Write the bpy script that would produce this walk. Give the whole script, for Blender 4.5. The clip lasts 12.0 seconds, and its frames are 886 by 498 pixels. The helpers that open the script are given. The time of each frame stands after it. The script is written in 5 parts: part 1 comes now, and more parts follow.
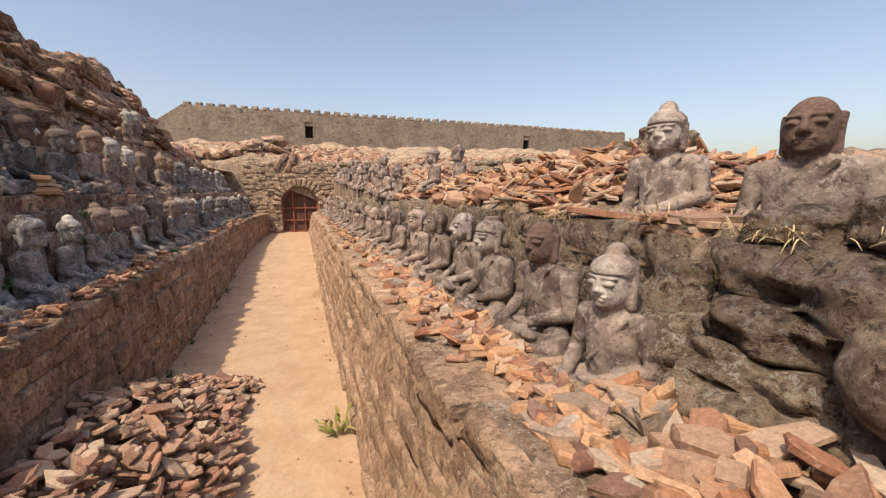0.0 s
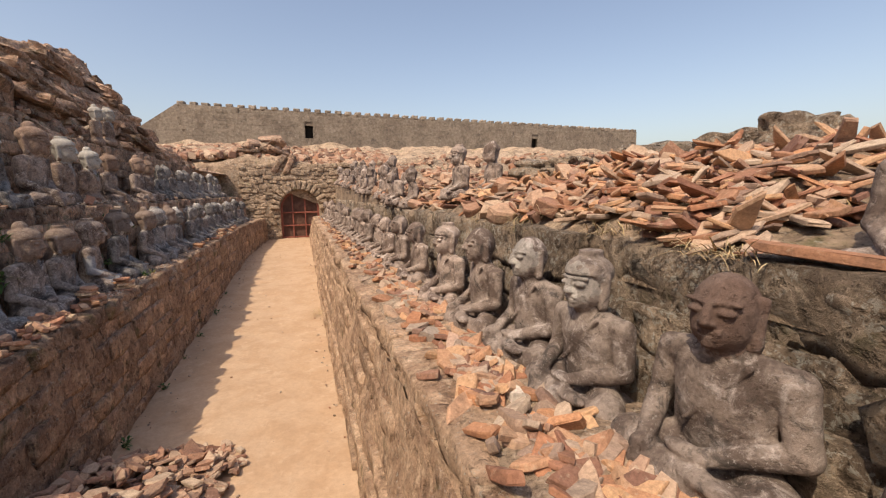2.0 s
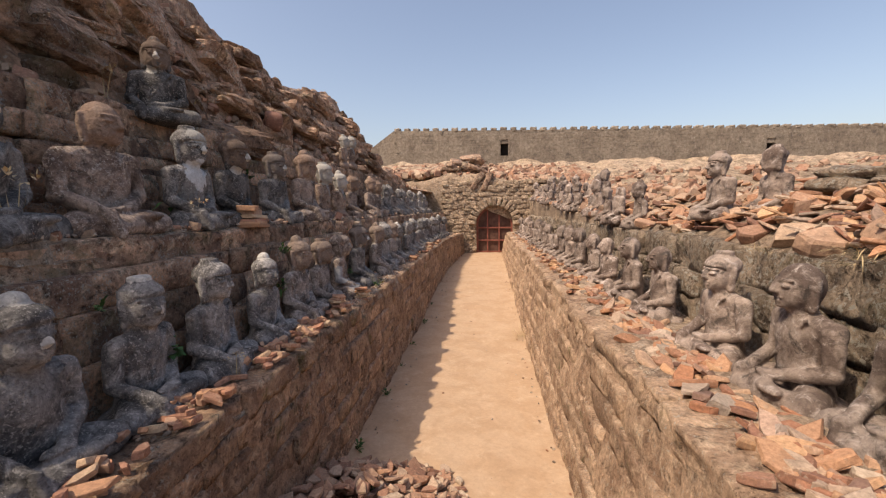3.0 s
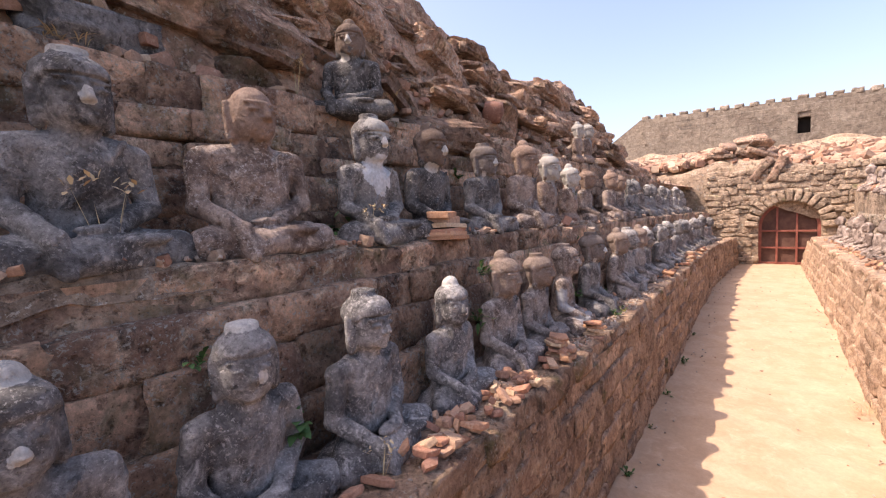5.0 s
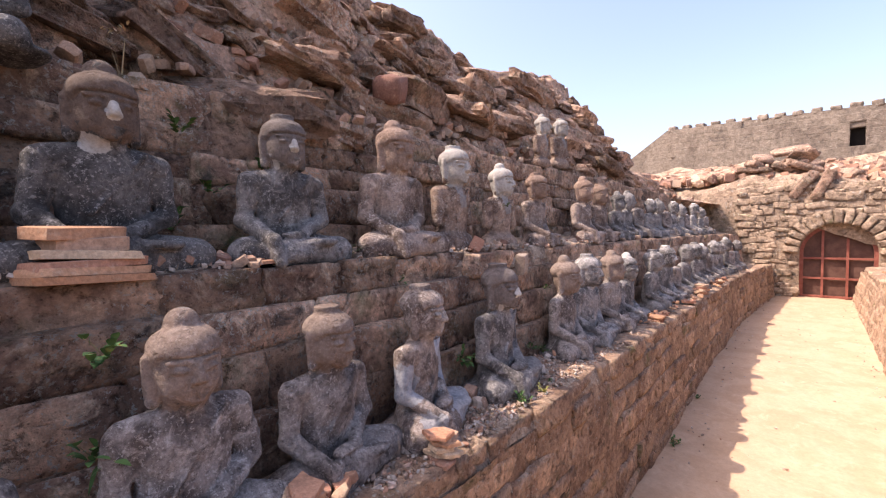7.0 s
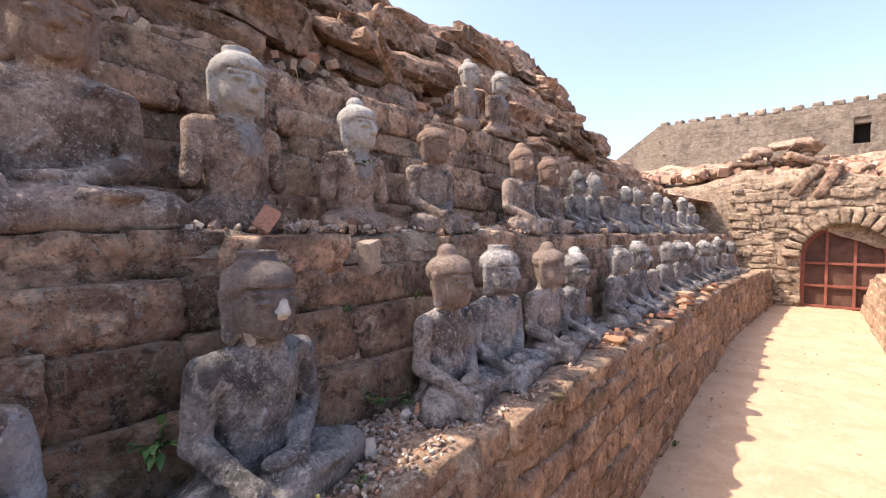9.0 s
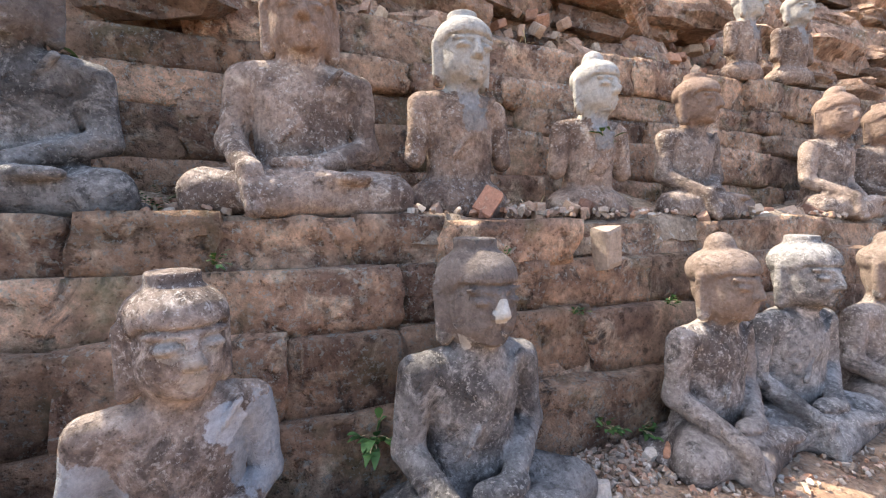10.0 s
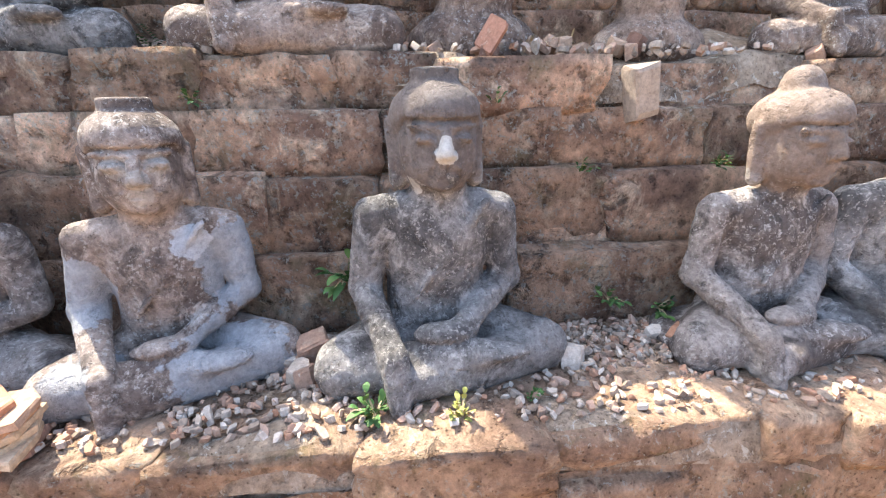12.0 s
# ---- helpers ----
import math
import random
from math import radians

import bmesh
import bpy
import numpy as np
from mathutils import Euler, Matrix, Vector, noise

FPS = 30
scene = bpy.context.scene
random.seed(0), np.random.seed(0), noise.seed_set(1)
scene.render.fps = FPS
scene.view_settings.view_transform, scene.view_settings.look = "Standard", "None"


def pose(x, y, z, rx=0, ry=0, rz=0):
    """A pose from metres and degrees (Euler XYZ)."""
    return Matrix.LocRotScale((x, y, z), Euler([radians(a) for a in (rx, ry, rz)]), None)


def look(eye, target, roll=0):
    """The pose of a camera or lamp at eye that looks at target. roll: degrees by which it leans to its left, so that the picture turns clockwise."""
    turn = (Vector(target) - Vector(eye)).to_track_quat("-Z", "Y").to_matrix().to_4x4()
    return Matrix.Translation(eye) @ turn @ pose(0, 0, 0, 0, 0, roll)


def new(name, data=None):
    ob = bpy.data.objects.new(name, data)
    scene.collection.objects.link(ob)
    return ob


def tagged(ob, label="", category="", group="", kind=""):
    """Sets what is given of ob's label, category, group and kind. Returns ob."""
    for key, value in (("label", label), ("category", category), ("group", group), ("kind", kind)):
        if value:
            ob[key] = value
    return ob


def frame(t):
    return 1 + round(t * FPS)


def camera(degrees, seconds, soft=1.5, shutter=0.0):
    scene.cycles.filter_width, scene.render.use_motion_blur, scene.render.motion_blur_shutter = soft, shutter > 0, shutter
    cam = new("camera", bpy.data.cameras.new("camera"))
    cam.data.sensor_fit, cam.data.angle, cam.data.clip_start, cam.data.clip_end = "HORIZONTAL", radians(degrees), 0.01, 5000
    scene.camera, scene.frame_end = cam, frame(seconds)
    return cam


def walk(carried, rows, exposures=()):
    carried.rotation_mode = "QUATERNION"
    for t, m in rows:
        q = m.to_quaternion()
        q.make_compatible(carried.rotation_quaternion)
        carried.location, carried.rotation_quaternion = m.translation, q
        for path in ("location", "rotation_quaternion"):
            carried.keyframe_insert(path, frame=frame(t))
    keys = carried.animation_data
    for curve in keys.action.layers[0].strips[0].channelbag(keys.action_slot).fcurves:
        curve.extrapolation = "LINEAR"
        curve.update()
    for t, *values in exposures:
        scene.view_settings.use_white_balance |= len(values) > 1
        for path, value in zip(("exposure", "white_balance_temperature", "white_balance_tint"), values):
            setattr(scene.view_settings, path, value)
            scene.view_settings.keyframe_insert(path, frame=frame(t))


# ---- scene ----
cam = camera(91.8, 12.0, soft=1.2)
PATH = [
    (0, (-0.008, 0.053, 1.689), (0.624, 1.932, 1.424), -0.3),
    (0.5, (0.098, 0.228, 1.657), (0.847, 2.063, 1.385), -0.2),
    (1, (0.073, 0.528, 1.698), (0.987, 2.285, 1.423), -1.1),
    (1.5, (0.048, 0.767, 1.723), (0.926, 2.542, 1.445), -0.3),
    (2, (0.054, 1.069, 1.766), (0.679, 2.95, 1.501), -0.8),
    (2.5, (-0.069, 1.295, 1.787), (0.2, 3.263, 1.56), -0.4),
    (3, (-0.261, 1.48, 1.794), (-0.456, 3.462, 1.61), -0.7),
    (3.5, (-0.322, 1.711, 1.782), (-0.832, 3.638, 1.611), -1.1),
    (3.7, (-0.329, 1.825, 1.799), (-0.918, 3.729, 1.634), -0.8),
    (5.3, (-0.544, 2.734, 1.813), (-1.821, 4.267, 1.672), -1.8),
    (5.5, (-0.503, 2.905, 1.817), (-1.814, 4.409, 1.683), -1.4),
    (6, (-0.441, 3.319, 1.789), (-1.773, 4.806, 1.669), -1.3),
    (6.5, (-0.428, 3.789, 1.818), (-1.745, 5.291, 1.722), -1.0),
    (7, (-0.385, 4.232, 1.814), (-1.685, 5.75, 1.731), -0.6),
    (7.5, (-0.392, 4.613, 1.8), (-1.636, 6.178, 1.722), -0.4),
    (7.7, (-0.409, 4.769, 1.812), (-1.616, 6.362, 1.734), -0.5),
    (9.3, (-0.612, 5.771, 1.668), (-1.966, 7.241, 1.601), 0.8),
    (9.5, (-0.696, 5.805, 1.688), (-2.188, 7.133, 1.591), 0.9),
    (10, (-0.769, 5.802, 1.684), (-2.629, 6.52, 1.531), 0.3),
    (10.5, (-0.753, 5.847, 1.626), (-2.71, 6.091, 1.294), -0.2),
    (11, (-0.732, 5.897, 1.565), (-2.659, 6.045, 1.052), -0.0),
    (11.5, (-0.718, 5.972, 1.547), (-2.608, 6.104, 0.906), 0.8),
    (12, (-0.731, 6.18, 1.573), (-2.611, 6.342, 0.909), -0.4),
]
walk(cam, [(t, look(eye, target, roll)) for t, eye, target, roll in PATH],
     [(0, 0.55, 7700, 15), (1.5, 0.48, 7750, 15), (3, 0.52, 7750, 16), (3.6, 0.7, 7600, 17), (5.5, 1.43, 7250, 25), (6.5, 1.47, 7150, 25), (7.7, 1.4, 7100, 24), (9.4, 1.65, 7050, 15), (10.2, 2.5, 7050, 9), (11, 2.8, 6900, 7), (12, 2.7, 6800, 7)])

# ---- world, sun, exposure ----
SUN_TO = Vector((-0.75, -0.62, 1.40)).normalized()
world = bpy.data.worlds.new("world")
scene.world = world
world.use_nodes = True
wn_ = world.node_tree
sky = wn_.nodes.new("ShaderNodeTexSky")
sky.sky_type = "NISHITA"
sky.sun_disc = False
sky.sun_elevation = math.asin(SUN_TO.z)
sky.sun_rotation = math.atan2(SUN_TO.x, SUN_TO.y)
sky.air_density, sky.dust_density, sky.ozone_density = 1.0, 3.0, 2.0
wn_.nodes["Background"].inputs[1].default_value = 0.15
wn_.links.new(sky.outputs[0], wn_.nodes["Background"].inputs[0])
sun_data = bpy.data.lights.new("sun", "SUN")
sun_data.energy, sun_data.angle, sun_data.color = 2.75, radians(0.6), (1.0, 0.92, 0.79)
sun = new("sun", sun_data)
sun.matrix_world = look(SUN_TO * 40, (0, 0, 0))


# ---- materials ----
def lin(*c):
    return (*c, 1.0)


def node_base(name, rough=0.9):
    m = bpy.data.materials.new(name)
    m.use_nodes = True
    nt = m.node_tree
    b = nt.nodes["Principled BSDF"]
    b.inputs["Roughness"].default_value = rough
    b.inputs["Specular IOR Level"].default_value = 0.25
    return m, nt, b


def noise_node(nt, vec, scale, detail=6.0, rough=0.6, distort=0.0):
    n = nt.nodes.new("ShaderNodeTexNoise")
    n.inputs["Scale"].default_value = scale
    n.inputs["Detail"].default_value = detail
    n.inputs["Roughness"].default_value = rough
    n.inputs["Distortion"].default_value = distort
    nt.links.new(vec, n.inputs["Vector"])
    return n.outputs["Fac"]


def ramp(nt, fac, lo, hi):
    r = nt.nodes.new("ShaderNodeMapRange")
    r.interpolation_type = "SMOOTHSTEP"
    r.inputs[1].default_value, r.inputs[2].default_value = lo, hi
    nt.links.new(fac, r.inputs[0])
    return r.outputs[0]


def mix(nt, fac, a, b, blend="MIX"):
    n = nt.nodes.new("ShaderNodeMix")
    n.data_type, n.blend_type = "RGBA", blend
    for sock, v in ((n.inputs[0], fac), (n.inputs[6], a), (n.inputs[7], b)):
        if isinstance(v, (int, float)):
            sock.default_value = v
        elif isinstance(v, tuple):
            sock.default_value = v
        else:
            nt.links.new(v, sock)
    return n.outputs[2]


def calc(nt, op, a, b=0.0):
    n = nt.nodes.new("ShaderNodeMath")
    n.operation = op
    for sock, v in zip(n.inputs, (a, b)):
        if isinstance(v, (int, float)):
            sock.default_value = v
        else:
            nt.links.new(v, sock)
    return n.outputs[0]


def bump(nt, b, height, dist, strength=1.0):
    n = nt.nodes.new("ShaderNodeBump")
    n.inputs["Distance"].default_value, n.inputs["Strength"].default_value = dist, strength
    nt.links.new(height, n.inputs["Height"])
    nt.links.new(n.outputs[0], b.inputs["Normal"])


def stone(name, dark, mid, light, stain=(0.05, 0.045, 0.04), lichen=(0.42, 0.40, 0.35), lichen_at=0.62, stain_at=0.55,
          big=1.6, fine=28.0, depth=0.012, vary=0.5, rough=0.92, moss=0.0, moss_col=(0.09, 0.10, 0.03), patches=(), fleck=0.9, fleck_amount=0.85, worm=0.0, gritty=1.0):
    """Weathered stone: two-scale colour, dark stains, pale lichen flecks, pits; patches are painted or plastered spots,
    or sunlight put into the colour (x, y, z, radius, colour).
    """
    m, nt, b = node_base(name, rough)
    geo = nt.nodes.new("ShaderNodeNewGeometry")
    info = nt.nodes.new("ShaderNodeObjectInfo")
    shift = nt.nodes.new("ShaderNodeVectorMath")
    shift.operation = "ADD"
    nt.links.new(geo.outputs["Position"], shift.inputs[0])
    off = nt.nodes.new("ShaderNodeCombineXYZ")
    nt.links.new(calc(nt, "MULTIPLY", info.outputs["Random"], 7.0), off.inputs[0])
    nt.links.new(off.outputs[0], shift.inputs[1])
    p = shift.outputs[0]
    n1 = noise_node(nt, p, big * 2.2, 5, 0.62, 0.3)
    n2 = noise_node(nt, p, fine, 8, 0.78)
    n3 = noise_node(nt, p, big * 5.5, 8, 0.74, 0.6)
    col = mix(nt, ramp(nt, n1, 0.40, 0.58), lin(*dark), lin(*mid))
    col = mix(nt, ramp(nt, n3, 0.50, 0.70), col, lin(*light))
    n4 = noise_node(nt, p, big * 3.1, 7, 0.7, 0.9)
    col = mix(nt, calc(nt, "MULTIPLY", ramp(nt, n4, stain_at, stain_at + 0.13), 0.85), col, lin(*stain))
    grain = nt.nodes.new("ShaderNodeMapRange")
    grain.inputs[1].default_value, grain.inputs[2].default_value = 0.25, 0.75
    grain.inputs[3].default_value, grain.inputs[4].default_value = 1 - 0.66 * gritty, 1 + 0.76 * gritty
    nt.links.new(n2, grain.inputs[0])
    col = mix(nt, 1.0, col, grain.outputs[0], "MULTIPLY")
    if moss:
        n6 = noise_node(nt, p, big * 2.6, 6, 0.7, 0.4)
        col = mix(nt, calc(nt, "MULTIPLY", ramp(nt, n6, 0.60 - 0.12 * moss, 0.72), 0.75), col, lin(*moss_col))
    pits = nt.nodes.new("ShaderNodeTexVoronoi")
    pits.inputs["Scale"].default_value = fine * 2.2
    nt.links.new(p, pits.inputs["Vector"])
    pit = ramp(nt, calc(nt, "ADD", pits.outputs["Distance"], calc(nt, "MULTIPLY", n2, 0.5)), 0.30, 0.50)
    col = mix(nt, 1.0, col, mix(nt, pit, lin(1 - 0.5 * gritty, 1 - 0.53 * gritty, 1 - 0.55 * gritty), lin(1.0, 1.0, 1.0)), "MULTIPLY")
    if worm:
        n7 = noise_node(nt, p, fine * 0.55, 4, 0.65, 0.25)
        hollow = ramp(nt, n7, 0.33, 0.45)
        col = mix(nt, 1.0, col, mix(nt, hollow, lin(1 - worm, 1 - worm * 1.04, 1 - worm * 1.06), lin(1.06, 1.06, 1.06)), "MULTIPLY")
    n5 = noise_node(nt, p, fine * fleck, 4, 0.75, 0.4)
    spread = noise_node(nt, p, big * 2.0, 3)
    flecks = calc(nt, "MULTIPLY", ramp(nt, n5, lichen_at - 0.04, lichen_at + 0.03), ramp(nt, spread, 0.36, 0.56))
    col = mix(nt, calc(nt, "MULTIPLY", flecks, fleck_amount), col, lin(*lichen))
    if patches:
        tc = nt.nodes.new("ShaderNodeTexCoord")
        wob = noise_node(nt, tc.outputs["Object"], 24.0, 4, 0.6)
        for x, y, z, r, c, amount in patches:
            d = nt.nodes.new("ShaderNodeVectorMath")
            d.operation = "DISTANCE"
            nt.links.new(tc.outputs["Object"], d.inputs[0])
            d.inputs[1].default_value = (x, y, z)
            edge = calc(nt, "ADD", d.outputs["Value"], calc(nt, "MULTIPLY", calc(nt, "SUBTRACT", wob, 0.5), r * 1.1))
            inside = calc(nt, "SUBTRACT", 1.0, ramp(nt, edge, r * 0.9, r))
            tint = mix(nt, ramp(nt, n2, 0.3, 0.75), lin(*[v * 0.62 for v in c]), lin(*c))
            col = mix(nt, calc(nt, "MULTIPLY", inside, amount), col, tint)
    val = nt.nodes.new("ShaderNodeMapRange")
    val.inputs[3].default_value, val.inputs[4].default_value = 1 - vary * 0.55, 1 + vary * 0.6
    nt.links.new(info.outputs["Random"], val.inputs[0])
    col = mix(nt, 1.0, col, val.outputs[0], "MULTIPLY")
    nt.links.new(col, b.inputs["Base Color"])
    h = calc(nt, "ADD", calc(nt, "ADD", calc(nt, "MULTIPLY", n3, 1.6), calc(nt, "MULTIPLY", pit, 0.25)), calc(nt, "MULTIPLY", n2, 0.8))
    if worm:
        h = calc(nt, "ADD", h, calc(nt, "MULTIPLY", hollow, 0.55))
    bump(nt, b, h, depth)
    return m


def island_stone(name, cols, fine=30.0, depth=0.006, rough=0.88, soot=0.35):
    """Broken brick and tile: every piece takes its own colour between the given ones."""
    m, nt, b = node_base(name, rough)
    geo = nt.nodes.new("ShaderNodeNewGeometry")
    info = nt.nodes.new("ShaderNodeObjectInfo")
    r = calc(nt, "FRACT", calc(nt, "ADD", geo.outputs["Random Per Island"], info.outputs["Random"]))
    cr = nt.nodes.new("ShaderNodeValToRGB")
    els = cr.color_ramp.elements
    for i, c in enumerate(cols):
        e = els[i] if i < 2 else els.new(0.5)
        e.color = lin(*c)
    for i in range(len(cols)):
        els[i].position = i / (len(cols) - 1)
    nt.links.new(r, cr.inputs[0])
    p = geo.outputs["Position"]
    n1, n2 = noise_node(nt, p, 9.0, 5, 0.65), noise_node(nt, p, fine, 6, 0.7)
    col = mix(nt, calc(nt, "MULTIPLY", ramp(nt, n1, 0.5, 0.68), soot), cr.outputs[0], lin(0.09, 0.06, 0.05))
    col = mix(nt, calc(nt, "MULTIPLY", ramp(nt, n2, 0.56, 0.68), 0.4), col, lin(0.50, 0.40, 0.30))
    g = nt.nodes.new("ShaderNodeMapRange")
    g.inputs[1].default_value, g.inputs[2].default_value, g.inputs[3].default_value, g.inputs[4].default_value = 0.25, 0.75, 0.55, 1.4
    nt.links.new(noise_node(nt, p, fine * 2.2, 6, 0.75), g.inputs[0])
    col = mix(nt, 1.0, col, g.outputs[0], "MULTIPLY")
    nt.links.new(col, b.inputs["Base Color"])
    bump(nt, b, calc(nt, "ADD", n1, n2), depth)
    return m


def plain(name, c1, c2, scale=20.0, rough=0.8, depth=0.004, metal=0.0):
    m, nt, b = node_base(name, rough)
    b.inputs["Metallic"].default_value = metal
    geo = nt.nodes.new("ShaderNodeNewGeometry")
    n1, n2 = noise_node(nt, geo.outputs["Position"], scale * 0.25, 4), noise_node(nt, geo.outputs["Position"], scale, 6, 0.7)
    col = mix(nt, ramp(nt, n1, 0.35, 0.65), lin(*c1), lin(*c2))
    g = nt.nodes.new("ShaderNodeMapRange")
    g.inputs[3].default_value, g.inputs[4].default_value = 0.75, 1.25
    nt.links.new(n2, g.inputs[0])
    nt.links.new(mix(nt, 1.0, col, g.outputs[0], "MULTIPLY"), b.inputs["Base Color"])
    bump(nt, b, n2, depth)
    return m


def leaf_mat(name, c1, c2):
    m, nt, b = node_base(name, 0.6)
    geo = nt.nodes.new("ShaderNodeNewGeometry")
    nt.links.new(mix(nt, geo.outputs["Random Per Island"], lin(*c1), lin(*c2)), b.inputs["Base Color"])
    b.inputs["Transmission Weight"].default_value = 0.0
    b.inputs["Subsurface Weight"].default_value = 0.1
    return m


LATERITE = stone("laterite_block", (0.22, 0.132, 0.094), (0.50, 0.315, 0.212), (0.66, 0.50, 0.36), moss=0.8, moss_col=(0.12, 0.115, 0.055), lichen_at=0.585, depth=0.034, fine=34, vary=0.6, fleck=1.7, worm=0.5)
LATERITE_PATH = stone("laterite_path_wall", (0.25, 0.157, 0.108), (0.42, 0.28, 0.19), (0.54, 0.40, 0.28), moss=0.45, lichen_at=0.61, stain_at=0.58, depth=0.026, fine=34, vary=0.4, fleck=1.6, worm=0.45)
LATERITE_SUN = stone("bleached_laterite_wall", (0.25, 0.16, 0.108), (0.40, 0.275, 0.19), (0.53, 0.395, 0.28), moss=0.1, lichen_at=0.62, stain_at=0.60, depth=0.020, fine=34, vary=0.3, fleck=1.6, worm=0.2)
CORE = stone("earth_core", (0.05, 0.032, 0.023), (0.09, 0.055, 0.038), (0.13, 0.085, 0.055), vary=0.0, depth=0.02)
RUIN = stone("ruin_rock", (0.23, 0.145, 0.105), (0.41, 0.265, 0.19), (0.56, 0.42, 0.305), moss=0.8, moss_col=(0.14, 0.115, 0.06), lichen_at=0.59, big=1.4, depth=0.04, fine=24, vary=0.7, fleck=1.6, worm=0.5)
FIELD = stone("rubble_field", (0.225, 0.165, 0.118), (0.35, 0.262, 0.19), (0.48, 0.375, 0.275), moss=0.25, lichen_at=0.62, big=1.0, depth=0.03, fine=18, vary=0.3, worm=0.3)
BOULDER = stone("grey_boulder", (0.16, 0.12, 0.09), (0.31, 0.24, 0.18), (0.45, 0.36, 0.275), moss=0.5, moss_col=(0.13, 0.115, 0.06), lichen_at=0.56, stain_at=0.55, depth=0.04, fine=30, vary=0.4, big=2.4, fleck=1.1, worm=0.5)
LEDGE = stone("ledge_dirt", (0.23, 0.165, 0.12), (0.34, 0.255, 0.185), (0.45, 0.36, 0.28), stain=(0.14, 0.105, 0.08), lichen_at=0.60, lichen=(0.55, 0.50, 0.43), big=2.5, fine=40, vary=0.0, depth=0.016, worm=0.3)
FARWALL = stone("grey_masonry", (0.19, 0.155, 0.125), (0.245, 0.205, 0.165), (0.29, 0.25, 0.205), stain=(0.13, 0.11, 0.095), lichen_at=0.66, big=0.5, fine=9, vary=0.25, depth=0.03)
BRICK = island_stone("broken_brick", [(0.37, 0.175, 0.10), (0.52, 0.29, 0.16), (0.22, 0.11, 0.08), (0.54, 0.34, 0.20), (0.30, 0.15, 0.10), (0.44, 0.35, 0.27), (0.46, 0.235, 0.13), (0.17, 0.09, 0.07), (0.36, 0.28, 0.22)])
BRICK_DARK = island_stone("dull_brick", [(0.25, 0.125, 0.085), (0.38, 0.20, 0.125), (0.42, 0.30, 0.215), (0.19, 0.105, 0.078), (0.38, 0.21, 0.14), (0.46, 0.36, 0.27)])
TILE = island_stone("terracotta_tile", [(0.42, 0.21, 0.13), (0.50, 0.30, 0.19), (0.33, 0.17, 0.12), (0.54, 0.40, 0.27), (0.28, 0.15, 0.11), (0.47, 0.26, 0.15)], soot=0.3)
GRIT = island_stone("grit", [(0.30, 0.22, 0.17), (0.46, 0.38, 0.31), (0.36, 0.19, 0.12), (0.52, 0.46, 0.40), (0.22, 0.16, 0.12)], soot=0.2)
IRON = plain("red_painted_iron", (0.22, 0.07, 0.05), (0.28, 0.10, 0.072), 30, 0.55)
PANEL = plain("rusty_door_sheet", (0.09, 0.045, 0.034), (0.13, 0.07, 0.052), 14, 0.7)
# near-black colour that stands in for the shade inside wall openings
DARK = plain("opening_shade_black", (0.012, 0.010, 0.009), (0.02, 0.017, 0.015), 5, 1.0)
STEM = plain("dry_stem", (0.36, 0.28, 0.16), (0.46, 0.38, 0.24), 40, 0.9)
LEAF = leaf_mat("green_leaf", (0.04, 0.095, 0.028), (0.085, 0.165, 0.05))
LEAF_PALE = leaf_mat("yellow_green_leaf", (0.19, 0.20, 0.05), (0.34, 0.32, 0.10))
STRAW = leaf_mat("dry_grass", (0.38, 0.27, 0.15), (0.55, 0.43, 0.26))

WHITE, GREY, SMOKE = (0.74, 0.71, 0.66), (0.40, 0.42, 0.45), (0.55, 0.53, 0.49)
NOSE = [(0, -0.110, 0.532, 0.014, WHITE, 0.95), (0, -0.116, 0.511, 0.029, WHITE, 0.95)]


def idol_stone(name, patches=(), tone=1.0, brown=0.0, vary=0.35, pale=0.60, earth=0.0, rugged=0.75):
    """Grey carved stone; earth: how far it has weathered to the brown of the walls."""
    def k(c, e):
        return tuple((v * (1 - earth) + w * earth) * tone * g for v, w, g in zip(c, e, (1.08, 1.06, 1.05)))
    return stone(name, k((0.075 + 0.02 * brown, 0.073, 0.073 - 0.01 * brown), (0.12, 0.08, 0.062)), k((0.20 + 0.03 * brown, 0.194, 0.19 - 0.02 * brown), (0.255, 0.18, 0.138)), k((0.34 + 0.02 * brown, 0.33, 0.32), (0.38, 0.30, 0.235)),
                 stain=(0.05 + 0.04 * earth, 0.047 + 0.015 * earth, 0.046), lichen=(0.55, 0.52, 0.49), lichen_at=pale - 0.01, stain_at=0.54, big=2.6, fine=60, depth=0.004 + 0.007 * rugged, vary=vary, patches=patches, fleck=1.5, fleck_amount=0.55, gritty=0.35 + 0.8 * rugged, worm=0.22 * rugged)


IDOL = idol_stone("idol_grey_stone")
IDOL_BROWN = idol_stone("idol_brown_stone", [(0, -0.02, 0.56, 0.15, (0.28, 0.20, 0.155), 0.7)], brown=0.3, earth=0.15)
IDOL_NOSE = idol_stone("idol_white_nose", [(0, -0.02, 0.56, 0.14, (0.21, 0.165, 0.145), 0.75)] + NOSE + [(-0.075, -0.05, 0.43, 0.035, WHITE, 0.8)], brown=0.1)
# the white topknot patch paints sunlight on the crown; the nose is really whitened
IDOL_LIT_TOP = idol_stone("idol_painted_sun_topknot", [(0, 0.0, 0.68, 0.062, WHITE, 0.8)] + NOSE[1:])
IDOL_HEAD = idol_stone("idol_white_head", [(0, -0.02, 0.55, 0.155, SMOKE, 0.85), (0, 0.0, 0.68, 0.09, SMOKE, 0.7), (0, -0.06, 0.40, 0.05, GREY, 0.7), (0.02, -0.08, 0.33, 0.06, (0.30, 0.30, 0.30), 0.7)], earth=0.9)
